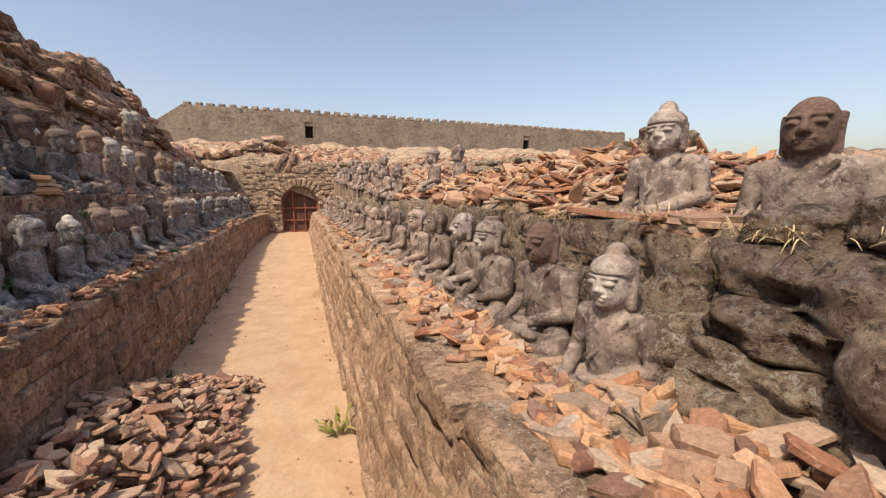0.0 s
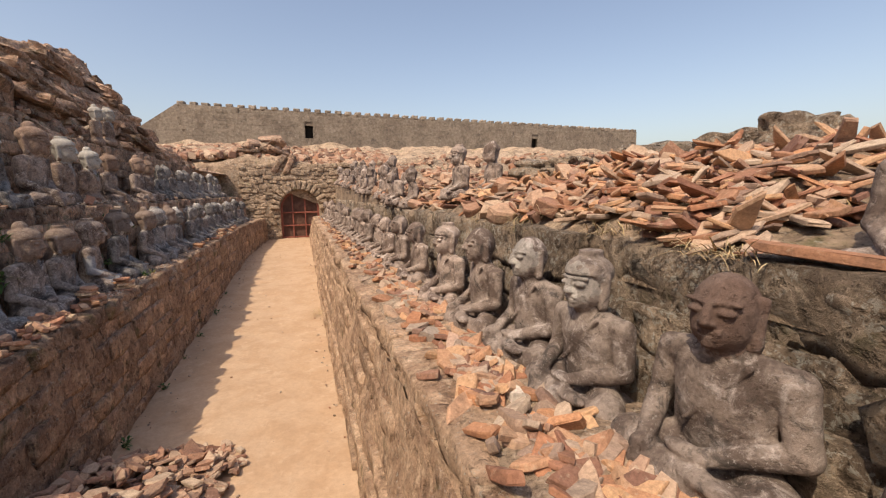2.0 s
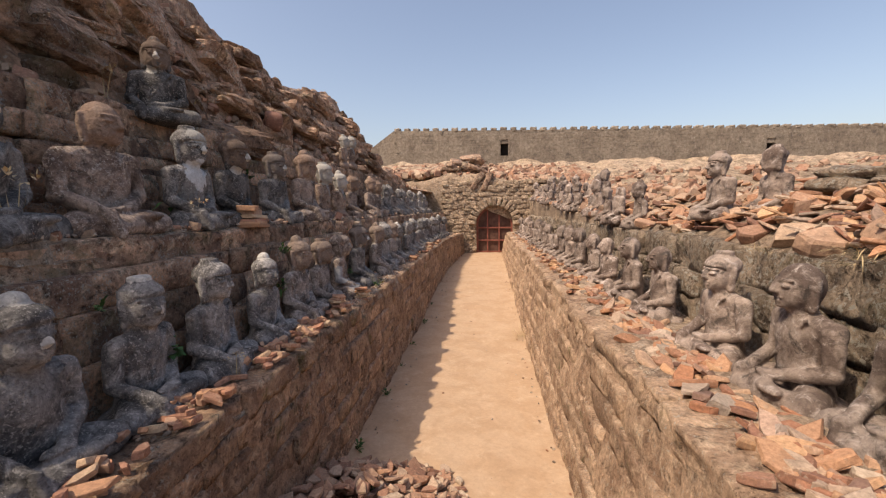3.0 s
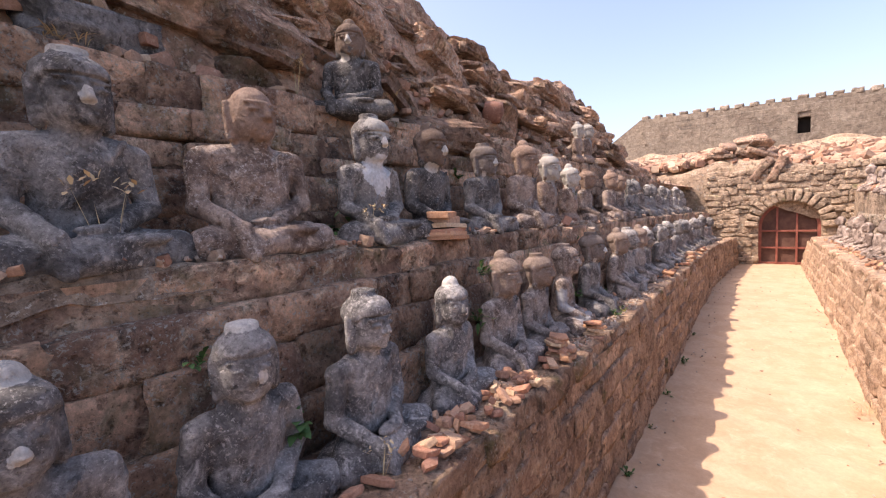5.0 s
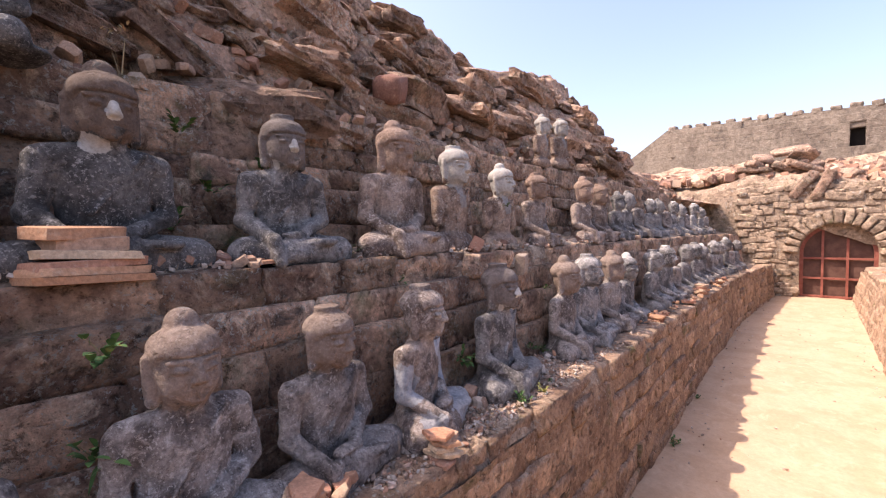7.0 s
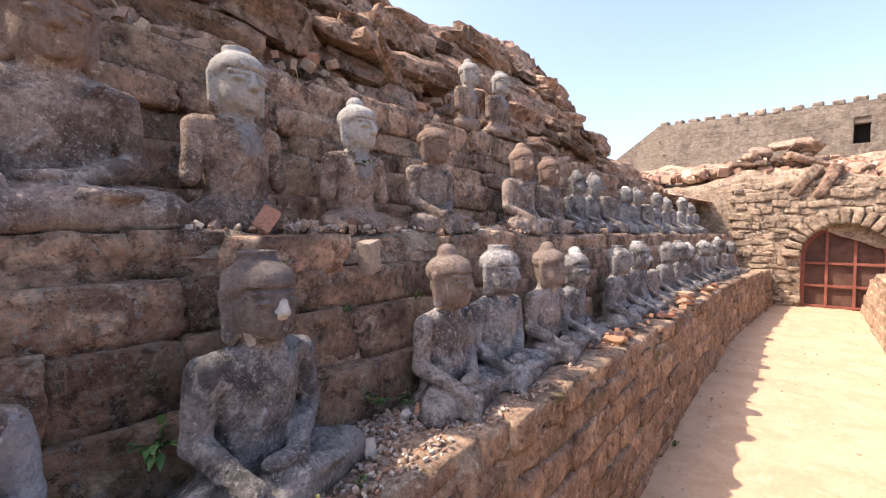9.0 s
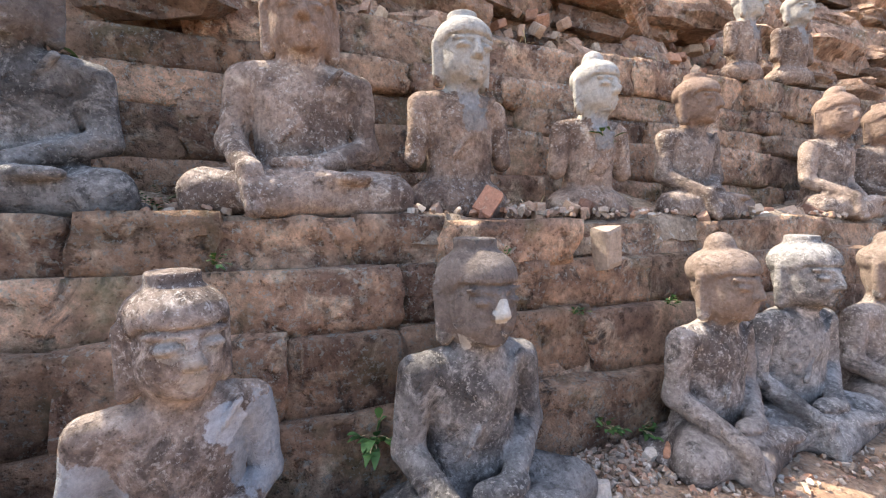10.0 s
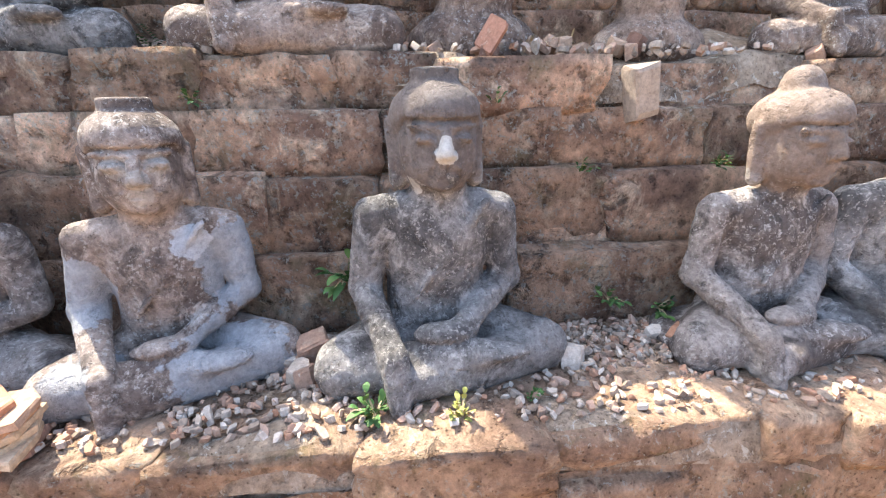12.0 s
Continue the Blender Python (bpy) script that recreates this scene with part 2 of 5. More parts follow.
IDOL_BLACK = idol_stone("idol_black_stone", [(0, -0.02, 0.56, 0.14, (0.24, 0.165, 0.125), 0.8), (-0.03, -0.03, 0.425, 0.045, WHITE, 0.8)] + NOSE, tone=0.62)
IDOL_EARTH = idol_stone("idol_earthy_stone", [(0, -0.02, 0.56, 0.15, (0.30, 0.20, 0.15), 0.7)], earth=0.65)
IDOL_COLLAR = idol_stone("idol_white_collar", [(0, -0.06, 0.37, 0.10, (0.66, 0.68, 0.70), 0.95), (0, -0.09, 0.30, 0.06, (0.66, 0.68, 0.70), 0.95), (0, -0.05, 0.59, 0.08, SMOKE, 0.7)] + NOSE, tone=0.85)
IDOL_PATCH = idol_stone("idol_cement_patches", [(-0.19, 0.0, 0.25, 0.10, GREY, 0.85), (0.18, 0.0, 0.28, 0.12, GREY, 0.85), (0.08, -0.07, 0.36, 0.055, (0.56, 0.58, 0.62), 0.9),
                                                (0.12, -0.14, 0.06, 0.14, GREY, 0.75), (-0.17, -0.12, 0.06, 0.09, GREY, 0.7), (0.049, -0.09, 0.539, 0.026, SMOKE, 0.35), (-0.025, -0.098, 0.539, 0.026, SMOKE, 0.35), (0.014, -0.108, 0.512, 0.024, SMOKE, 0.35), (0.012, -0.10, 0.476, 0.026, SMOKE, 0.35)], brown=0.5, earth=0.35)
IDOL_SUN = idol_stone("idol_sunlit_stone", tone=1.12, brown=0.9, pale=0.66, earth=0.25, rugged=0.2)
IDOL_SUN_FACE = idol_stone("idol_pale_face", [(0, -0.07, 0.53, 0.10, SMOKE, 0.5), (0.01, -0.10, 0.50, 0.032, WHITE, 0.7)], tone=1.12, brown=0.8, pale=0.66, earth=0.15, rugged=0.2)
IDOL_SUN_DARK = idol_stone("idol_red_dark_head", [(0, -0.02, 0.55, 0.15, (0.19, 0.12, 0.095), 0.8)], tone=1.12, brown=0.8, pale=0.64, earth=0.2, rugged=0.25)


# ---- mesh tools ----
def mesh_of(name, verts, faces, mat, smooth=False):
    me = bpy.data.meshes.new(name)
    me.from_pydata([tuple(map(float, v)) for v in verts], [], [tuple(map(int, q)) for q in faces])
    me.materials.append(mat)
    if smooth:
        me.polygons.foreach_set("use_smooth", [True] * len(me.polygons))
    me.update()
    return me


def piece(name, me, m, parent=None, label=""):
    ob = new(name, me)
    ob.matrix_world = m
    if parent is not None:
        ob.parent = parent
    return tagged(ob, label) if label else ob


def part(name, bm, material, parent, label=""):
    me = bpy.data.meshes.new(name)
    bm.to_mesh(me)
    bm.free()
    me.materials.append(material)
    return piece(name, me, Matrix(), parent, label)


def lattice(seed):
    return np.random.RandomState(seed).rand(32, 32, 32)


LATTICES = [lattice(s) for s in range(4)]


def vnoise(p, scale, seed=0):
    """Smooth value noise in -1..1 on an array of points."""
    q = np.asarray(p) * scale + seed * 3.7
    i = np.floor(q).astype(int)
    f = q - i
    f = f * f * (3 - 2 * f)
    g = LATTICES[seed % 4]
    out = 0
    for a in (0, 1):
        for b in (0, 1):
            for c in (0, 1):
                w = (f[..., 0] if a else 1 - f[..., 0]) * (f[..., 1] if b else 1 - f[..., 1]) * (f[..., 2] if c else 1 - f[..., 2])
                out = out + w * g[(i[..., 0] + a) % 32, (i[..., 1] + b) % 32, (i[..., 2] + c) % 32]
    return out * 2 - 1


def fbm(p, scale, seed=0, octaves=4):
    return sum(vnoise(p, scale * 2 ** o, seed + o) * 0.5 ** o for o in range(octaves))


def nets(v, origin, h):
    """A closed surface round the negative part of the grid v."""
    s = v < 0
    nx, ny, nz = v.shape
    cells = np.zeros((nx - 1, ny - 1, nz - 1), int)
    total = np.zeros((nx - 1, ny - 1, nz - 1, 3))
    corners = [(a, b, c) for a in (0, 1) for b in (0, 1) for c in (0, 1)]
    cut = lambda w, o: w[o[0]:nx - 1 + o[0], o[1]:ny - 1 + o[1], o[2]:nz - 1 + o[2]]
    for a in corners:
        for axis in range(3):
            if a[axis]:
                continue
            b = tuple(1 if k == axis else a[k] for k in range(3))
            va, vb = cut(v, a), cut(v, b)
            hit = (va < 0) != (vb < 0)
            t = np.where(hit, va / np.where(hit, va - vb, 1), 0)
            cells += hit
            for k in range(3):
                total[..., k] += hit * (a[k] + (t if k == axis else 0))
    used = cells > 0
    index = -np.ones(cells.shape, int)
    index[used] = np.arange(used.sum())
    where = np.argwhere(used)
    verts = (where + total[used] / cells[used][:, None]) * h + np.array(origin)
    faces = []
    for axis in range(3):
        u, w = (axis + 1) % 3, (axis + 2) % 3
        lo = [slice(1, -1)] * 3
        lo[axis] = slice(0, -1)
        hi = list(lo)
        hi[axis] = slice(1, None)
        sa, sb = s[tuple(lo)], s[tuple(hi)]
        for flip in (False, True):
            at = np.argwhere((sa != sb) & (sa == (not flip)))
            base = at + np.array([0 if k == axis else 1 for k in range(3)])
            quad = []
            for du, dw in ((0, 0), (1, 0), (1, 1), (0, 1)):
                c = base.copy()
                c[:, u] -= 1 - du
                c[:, w] -= 1 - dw
                quad.append(index[c[:, 0], c[:, 1], c[:, 2]])
            quad = np.stack(quad, 1)
            faces.append(quad[:, ::-1] if flip else quad)
    return verts, np.concatenate(faces)


# ---- seated stone figures ----
def smin(a, b, k):
    hh = np.clip(0.5 + 0.5 * (b - a) / k, 0, 1)
    return b * (1 - hh) + a * hh - k * hh * (1 - hh)


def ball(p, c, r):
    q = (p - np.array(c)) / np.array(r)
    n = np.sqrt((q * q).sum(-1)) + 1e-6
    return (n - 1) * min(r)


def limb(p, a, b, ra, rb):
    a, b = np.array(a), np.array(b)
    ab = b - a
    t = np.clip(((p - a) @ ab) / (ab @ ab), 0, 1)
    return np.linalg.norm(p - a - t[..., None] * ab, axis=-1) - (ra + (rb - ra) * t)


def figure(seed, h=0.012, head="knot", worn=0.004, broad=1.0, turn=0.0, slim=1.0):
    """A seated figure 0.73 m high that faces -y, with its right hand over the knee."""
    rng = random.Random(seed)
    o = (-0.34, -0.29, -0.03)
    xs, ys, zs = (np.arange(a, b, h) for a, b in ((-0.34, 0.35), (-0.29, 0.20), (-0.03, 0.80)))
    p = np.stack(np.meshgrid(xs, ys, zs, indexing="ij"), -1)
    p = p.astype(np.float32)
    w = 0.95 + 0.1 * rng.random()
    bare = seed in (35, 36)
    face = 1.5 if seed in (16, 35, 36, 41, 42, 43, 45, 33) else 1.15
    k2 = math.sqrt(face)
    if bare:
        d = ball(p, (0, 0.03, 0.05), (0.19, 0.13, 0.10))
    else:
        d = limb(p, (-0.07, 0.03, 0.075), (-0.225 * w, -0.08, 0.062), 0.072, 0.062)
        d = smin(d, limb(p, (0.07, 0.03, 0.075), (0.225 * w, -0.08, 0.062), 0.072, 0.062), 0.02)
        d = smin(d, limb(p, (0.235 * w, -0.09, 0.055), (-0.10, -0.165, 0.048), 0.057, 0.046), 0.012)
        d = smin(d, limb(p, (-0.235 * w, -0.09, 0.055), (0.06, -0.15, 0.088), 0.056, 0.036), 0.012)
        d = smin(d, ball(p, (0.10, -0.165, 0.10), (0.07, 0.032, 0.02)), 0.01)
        d = smin(d, ball(p, (0, 0.01, 0.03), (0.27, 0.16, 0.045)), 0.02)
    body = ball(p, (0, 0.03, 0.16), (0.118 * broad, 0.088, 0.12))
    body = smin(body, ball(p, (0, 0.02, 0.30), (0.124 * broad, 0.086, 0.125)), 0.05)
    body = smin(body, limb(p, (-0.108 * broad, 0.02, 0.372), (0.108 * broad, 0.02, 0.372), 0.046, 0.046), 0.03)
    d = smin(d, body, 0.02)
    sx = 0.143 * broad
    for side in (-1, 1):
        d = smin(d, limb(p, (side * sx, 0.025, 0.365), (side * (sx + 0.028), 0.015, 0.20), 0.046, 0.036), 0.012)
    if not bare:
        d = smin(d, limb(p, (-sx - 0.028, 0.015, 0.20), (-0.125, -0.15, 0.115), 0.037, 0.028), 0.012)
        d = smin(d, limb(p, (-0.125, -0.165, 0.11), (-0.115, -0.205, 0.02), 0.030, 0.022), 0.01)
        d = smin(d, limb(p, (sx + 0.028, 0.015, 0.20), (0.03, -0.10, 0.135), 0.037, 0.027), 0.012)
        d = smin(d, ball(p, (-0.01, -0.115, 0.135), (0.07, 0.034, 0.02)), 0.01)
    robe = limb(p, (0.10, -0.040, 0.40), (-0.06, -0.068, 0.20), 0.009, 0.008)
    d = smin(d, robe, 0.006)
    if head != "none":
        c, s = math.cos(turn), math.sin(turn)
        q = p.copy()
        q[..., 0], q[..., 1] = c * p[..., 0] + s * p[..., 1], -s * p[..., 0] + c * p[..., 1]
        q[..., 0] /= 1.08 * slim
        q[..., 1] /= 1.05
        hd = limb(q, (0, 0.01, 0.37), (0, 0.0, 0.47), 0.056, 0.05)
        sk = ball(q, (0, -0.006, 0.532), (0.077, 0.088, 0.102))
        sk = smin(sk, ball(q, (0, -0.026, 0.478), (0.060, 0.060, 0.050)), 0.03)
        hair = np.maximum(ball(q, (0, 0.002, 0.582), (0.081, 0.090, 0.066)), 0.582 - 0.9 * np.maximum(q[..., 1] + 0.05, 0) - q[..., 2])
        if head != "bald":
            sk = smin(sk, hair - 0.006, 0.003)
        hd = smin(hd, sk, 0.02)
        if head == "knot":
            hd = smin(hd, ball(q, (0, 0.012, 0.650), (0.043, 0.043, 0.048)), 0.008)
        elif head == "drum":
            dr = np.maximum(np.hypot(q[..., 0], q[..., 1] - 0.01) - 0.040, np.abs(q[..., 2] - 0.642) - 0.022) - 0.007
            hd = smin(hd, dr, 0.008)
        elif head == "spire":
            hd = smin(hd, limb(q, (0, 0.012, 0.63), (0, 0.012, 0.715), 0.05, 0.026), 0.014)
        for side in (-1, 1):
            ear = 0.078 if head == "bald" else 0.086
            hd = smin(hd, limb(q, (side * ear, 0.014, 0.565), (side * (ear - 0.008), 0.006, 0.446), 0.013, 0.018), 0.010)
            hd = smin(hd, limb(q, (side * 0.010, -0.088, 0.560), (side * 0.062, -0.068, 0.562), 0.0075 * k2, 0.006 * k2), 0.003)
            hd = -smin(-hd, ball(q, (side * 0.034, -0.098, 0.545), (0.026 * k2, 0.017 * k2, 0.014 * k2)) + 0.002, 0.004)
            hd = smin(hd, ball(q, (side * 0.034, -0.078, 0.538), (0.021 * k2, 0.0155 * k2, 0.0095 * k2)), 0.001)
        hd = smin(hd, limb(q, (0, -0.089, 0.560), (0, -0.107, 0.513), 0.010, 0.014), 0.004)
        hd = smin(hd, limb(q, (-0.014, -0.098, 0.507), (0.014, -0.098, 0.507), 0.0085, 0.0085), 0.006)
        hd = smin(hd, limb(q, (-0.024, -0.084, 0.484), (0.026, -0.088, 0.484), 0.008 * k2, 0.007 * k2), 0.001)
        hd = smin(hd, limb(q, (-0.017, -0.084, 0.470), (0.018, -0.087, 0.467), 0.0075 * k2, 0.007 * k2), 0.001)
        hd = smin(hd, ball(q, (0, -0.074, 0.448), (0.022, 0.017, 0.014)), 0.012)
        d = smin(d, hd, 0.016)
    d = np.maximum(d, -0.005 - p[..., 2])
    verts, faces = nets(d, o, h)
    a, b, c = verts[faces[:, 0]], verts[faces[:, 1]], verts[faces[:, 2]]
    fn = np.cross(b - a, c - a)
    nrm = np.zeros_like(verts)
    for k in range(4):
        np.add.at(nrm, faces[:, k], fn)
    nrm /= np.linalg.norm(nrm, axis=1)[:, None] + 1e-9
    calm = np.where(verts[:, 2] > 0.44, 0.5, 1.0)
    wear = calm * worn * (fbm(verts, 16, seed, 3) + 0.5 * np.maximum(fbm(verts, 45, seed + 1, 2), 0)) + max(0, worn - 0.003) * 3.0 * np.maximum(vnoise(verts, 7, seed + 2), 0)
    warp = 0.006 * calm[:, None] * np.stack([vnoise(verts, 9, seed), vnoise(verts, 9, seed + 1), 0.5 * vnoise(verts, 9, seed + 2)], -1)
    return verts - nrm * wear[:, None] + warp, faces


FIGURES = {}


def figure_mesh(key, mat):
    """key: seed, fineness, head, wear, breadth, turn."""
    if key not in FIGURES:
        seed, h, head, worn, broad, turn = key
        FIGURES[key] = figure(seed, h, head, worn, broad, turn)
    tag = (key, mat.name)
    if tag not in FIGURES:
        FIGURES[tag] = mesh_of("stone_buddha_statue", *FIGURES[key], mat, True)
    return FIGURES[tag]


def idol(x, y, z, key, mat, label, group, yaw=90.0, size=1.0, lean=0.0, name="stone_buddha_statue"):
    ob = new(name, figure_mesh(key, mat))
    ob.matrix_world = pose(x, y, z, lean, 0, yaw) @ Matrix.Scale(size, 4)
    return tagged(ob, label, "statue", group)


# ---- blocks, shards and rocks ----
def block_mesh(seed, mat, rough=0.05):
    """A worn squared block in a unit cube, with chipped edges, 44 triangles."""
    rng = random.Random(seed)
    bm = bmesh.new()
    bmesh.ops.create_cube(bm, size=1.0)
    for v in bm.verts:
        v.co += Vector((rng.uniform(-1, 1), rng.uniform(-1, 1), rng.uniform(-1, 1))) * rough * 0.7
    bmesh.ops.bevel(bm, geom=bm.edges[:], offset=0.065, offset_type="OFFSET", segments=1, affect="EDGES", profile=0.5)
    for v in bm.verts:
        v.co += Vector((rng.uniform(-1, 1), rng.uniform(-1, 1), rng.uniform(-1, 1))) * rough * 0.55
    me = bpy.data.meshes.new("block")
    bm.to_mesh(me)
    bm.free()
    me.materials.append(mat)
    return me


def rough_block(seed, mat, amp=0.06, cuts=3, power=7.0, smooth=True):
    """A weathered block in a unit cube: rounded corners, flaked and hollowed faces."""
    bm = bmesh.new()
    bmesh.ops.create_cube(bm, size=1.0)
    bmesh.ops.subdivide_edges(bm, edges=bm.edges[:], cuts=cuts, use_grid_fill=True)
    co = np.array([v.co[:] for v in bm.verts])
    r = (np.abs(co * 2) ** power).sum(-1) ** (1 / power)
    co = co / r[:, None]
    nrm = co / np.linalg.norm(co, axis=1)[:, None]
    co = co + nrm * (amp * fbm(co + seed * 1.37, 2.1, seed, 3) + amp * 0.5 * vnoise(co - seed, 5.0, seed + 1) - (amp * 0.7 * np.clip(1 - np.abs(vnoise(co + seed, 2.2, seed + 2)) / 0.12, 0, 1) if cuts > 8 else 0))[:, None]
    for v, c in zip(bm.verts, co):
        v.co = c
    me = bpy.data.meshes.new("block")
    bm.to_mesh(me)
    bm.free()
    me.materials.append(mat)
    me.polygons.foreach_set("use_smooth", [smooth] * len(me.polygons))
    return me


def shard_data(seed, sides=(5, 7)):
    """A flat broken piece, about 1 across and 1 thick before scaling."""
    rng = random.Random(seed)
    n = rng.randint(*sides)
    base = sorted(rng.uniform(0, 0.75) + i for i in range(n))
    ring = []
    for a in base:
        t, r = a / n * math.tau, rng.uniform(0.30, 0.60)
        ring.append((math.cos(t) * r * 1.25, math.sin(t) * r * 0.85))
    verts, faces = [], []
    for z, k in ((-0.5, 0.93), (-0.30, 1.0), (0.32, 1.0), (0.5, 0.92)):
        verts += [(x * k + rng.uniform(-0.02, 0.02), y * k + rng.uniform(-0.02, 0.02), z + rng.uniform(-0.09, 0.09)) for x, y in ring]
    for lv in range(3):
        faces += [(lv * n + i, lv * n + (i + 1) % n, (lv + 1) * n + (i + 1) % n, (lv + 1) * n + i) for i in range(n)]
    faces += [tuple(range(n))[::-1], tuple(range(3 * n, 4 * n))]
    return verts, faces


SHARDS = [shard_data(100 + i) for i in range(12)]
SHARD_MESHES = {}


def shard_meshes(mat):
    if mat.name not in SHARD_MESHES:
        SHARD_MESHES[mat.name] = [mesh_of("brick", v, f, mat) for v, f in SHARDS]
    return SHARD_MESHES[mat.name]


def scatter(name, places, mat, parent, limit=300, stuff_label=""):
    """places: matrices. The first ones become pieces, the rest one joined mesh of stuff."""
    rng = random.Random(len(places))
    meshes = shard_meshes(mat)
    for m in places[:limit]:
        piece(name, rng.choice(meshes), m, parent)
    rest = places[limit:]
    if rest:
        vs, fs = [], []
        for m in rest:
            v, f = SHARDS[rng.randrange(len(SHARDS))]
            k = len(vs)
            vs += [m @ Vector(c) for c in v]
            fs += [tuple(i + k for i in q) for q in f]
        ob = piece(name + "_litter", mesh_of(name + "_litter", vs, fs, mat), Matrix(), parent)
        tagged(ob, stuff_label, "", "", "stuff")


def rock_mesh(seed, mat, detail=3, sharp=0.22, flat=1.0):
    rng = random.Random(seed)
    bm = bmesh.new()
    bmesh.ops.create_cube(bm, size=1.0)
    bmesh.ops.subdivide_edges(bm, edges=bm.edges[:], cuts=2 ** detail - 1, use_grid_fill=True)
    co = np.array([v.co[:] for v in bm.verts])
    nrm = co / np.linalg.norm(co, axis=1)[:, None]
    co = co * 0.72 + nrm * 0.5 * 0.28
    co = co + nrm * (sharp * 0.30 * fbm(co + seed * 1.7, 1.7, seed, 4))[:, None]
    layer = np.abs(((co[:, 2] + 0.05 * vnoise(co * (1, 1, 0.2) + seed, 2.0, seed + 1)) * 3.3) % 1.0 - 0.5)
    crack = np.abs(vnoise(co + seed, 2.6, seed + 2))
    flat_side = np.array([1.0, 1.0, 0.15])
    co = co - nrm * flat_side * (0.07 * np.clip(1 - layer / 0.10, 0, 1) + 0.06 * np.clip(1 - crack / 0.07, 0, 1))[:, None]
    for v, c in zip(bm.verts, co):
        v.co = c
    me = bpy.data.meshes.new("rock")
    bm.to_mesh(me)
    bm.free()
    me.materials.append(mat)
    me.polygons.foreach_set("use_smooth", [True] * len(me.polygons))
    return me


def sheet(name, fn, nu, nv, mat, smooth=True):
    """A surface from a function of two numbers in 0..1 given as arrays."""
    u, v = np.meshgrid(np.linspace(0, 1, nu), np.linspace(0, 1, nv), indexing="ij")
    co = fn(u, v).reshape(-1, 3)
    i = np.arange(nu * nv).reshape(nu, nv)
    q = np.stack([i[:-1, :-1], i[1:, :-1], i[1:, 1:], i[:-1, 1:]], -1).reshape(-1, 4)
    return mesh_of(name, co, q, mat, smooth)


def prism(name, outline, y0, y1, mat):
    """A solid with an outline in x and z, drawn out along y."""
    n = len(outline)
    vs = [(x, y, z) for y in (y0, y1) for x, z in outline]
    fs = [(i, (i + 1) % n, n + (i + 1) % n, n + i) for i in range(n)] + [tuple(range(n))[::-1], tuple(range(n, 2 * n))]
    me = mesh_of(name, vs, fs, mat)
    bm = bmesh.new()
    bm.from_mesh(me)
    bmesh.ops.recalc_face_normals(bm, faces=bm.faces)
    bm.to_mesh(me)
    bm.free()
    return me


def interp(v, xs, ys):
    return np.interp(v, xs, ys)


# ---- ground and path ----
def floor_z(y):
    return interp(y, [-12, 8, 10.4, 17.2, 30], [-0.07, -0.07, 0.05, 0.18, 0.3])


def left_shift(y):
    """The left terraces bend towards the gate at their far end."""
    return interp(y, [-12, 13.5, 17.2], [0.0, 0.0, 0.35])


def path_surface(u, v):
    y = -6 + 23.6 * u
    x = -1.55 + 2.2 * v
    p = np.stack([x, y, 0 * x], -1)
    z = floor_z(y) + 0.014 * fbm(p, 1.3, 1, 3) + 0.011 * fbm(p, 5.5, 2, 3) - 0.010 * np.clip(vnoise(p * (1, 0.55, 1), 7.0, 5) - 0.25, 0, 1)
    return np.stack([x, y, z], -1)


SAND = stone("sandy_path", (0.42, 0.285, 0.185), (0.46, 0.325, 0.22), (0.50, 0.365, 0.255), stain=(0.36, 0.25, 0.17), lichen=(0.54, 0.42, 0.30), lichen_at=0.70, stain_at=0.62, big=1.2, fine=26, vary=0.0, depth=0.0035, fleck_amount=0.3, gritty=0.22)
SOIL = stone("dry_ground", (0.25, 0.19, 0.12), (0.33, 0.25, 0.16), (0.36, 0.29, 0.19), big=0.2, fine=3, vary=0.0, depth=0.03)
path = tagged(piece("path", sheet("path", path_surface, 420, 56, SAND), Matrix()), "trodden pale sandy earth path between low walls", "path", "", "structure")
ground = tagged(piece("ground", sheet("ground", lambda u, v: np.stack([(u - 0.5) * 3000, (v - 0.5) * 3000, -0.4 + 0 * u], -1), 12, 12, SOIL), Matrix()),
                "dry earth ground reaching to the horizon", "ground", "", "structure")

# small pebbles and scuffs on the path
rng = random.Random(5)
pebbles = []
for _ in range(420):
    y = rng.uniform(0.5, 16.5)
    x = rng.choice((rng.uniform(-1.25, 0.3), rng.uniform(-1.3, -1.05), rng.uniform(0.15, 0.3)))
    s = rng.uniform(0.006, 0.02)
    pebbles.append(pose(x, y, floor_z(y) + s * 0.3, rng.uniform(-30, 30), rng.uniform(-30, 30), rng.uniform(0, 360)) @ Matrix.Diagonal((s * 1.4, s, s * 0.7, 1)))
gravel = tagged(new("path_pebbles"), "small pebbles and crumbs lying on the sandy path", "gravel", "", "stuff")
scatter("pebble", pebbles, GRIT, gravel, 0, "loose pebbles")

# ---- masonry ----
BLOCKS = {}


def blocks_of(mat, rough):
    key = (mat.name, rough)
    if key not in BLOCKS:
        BLOCKS[key] = [rough_block(i * 7 + 1, mat, rough * 1.5, 4, 16.0) for i in range(10)]
    return BLOCKS[key]


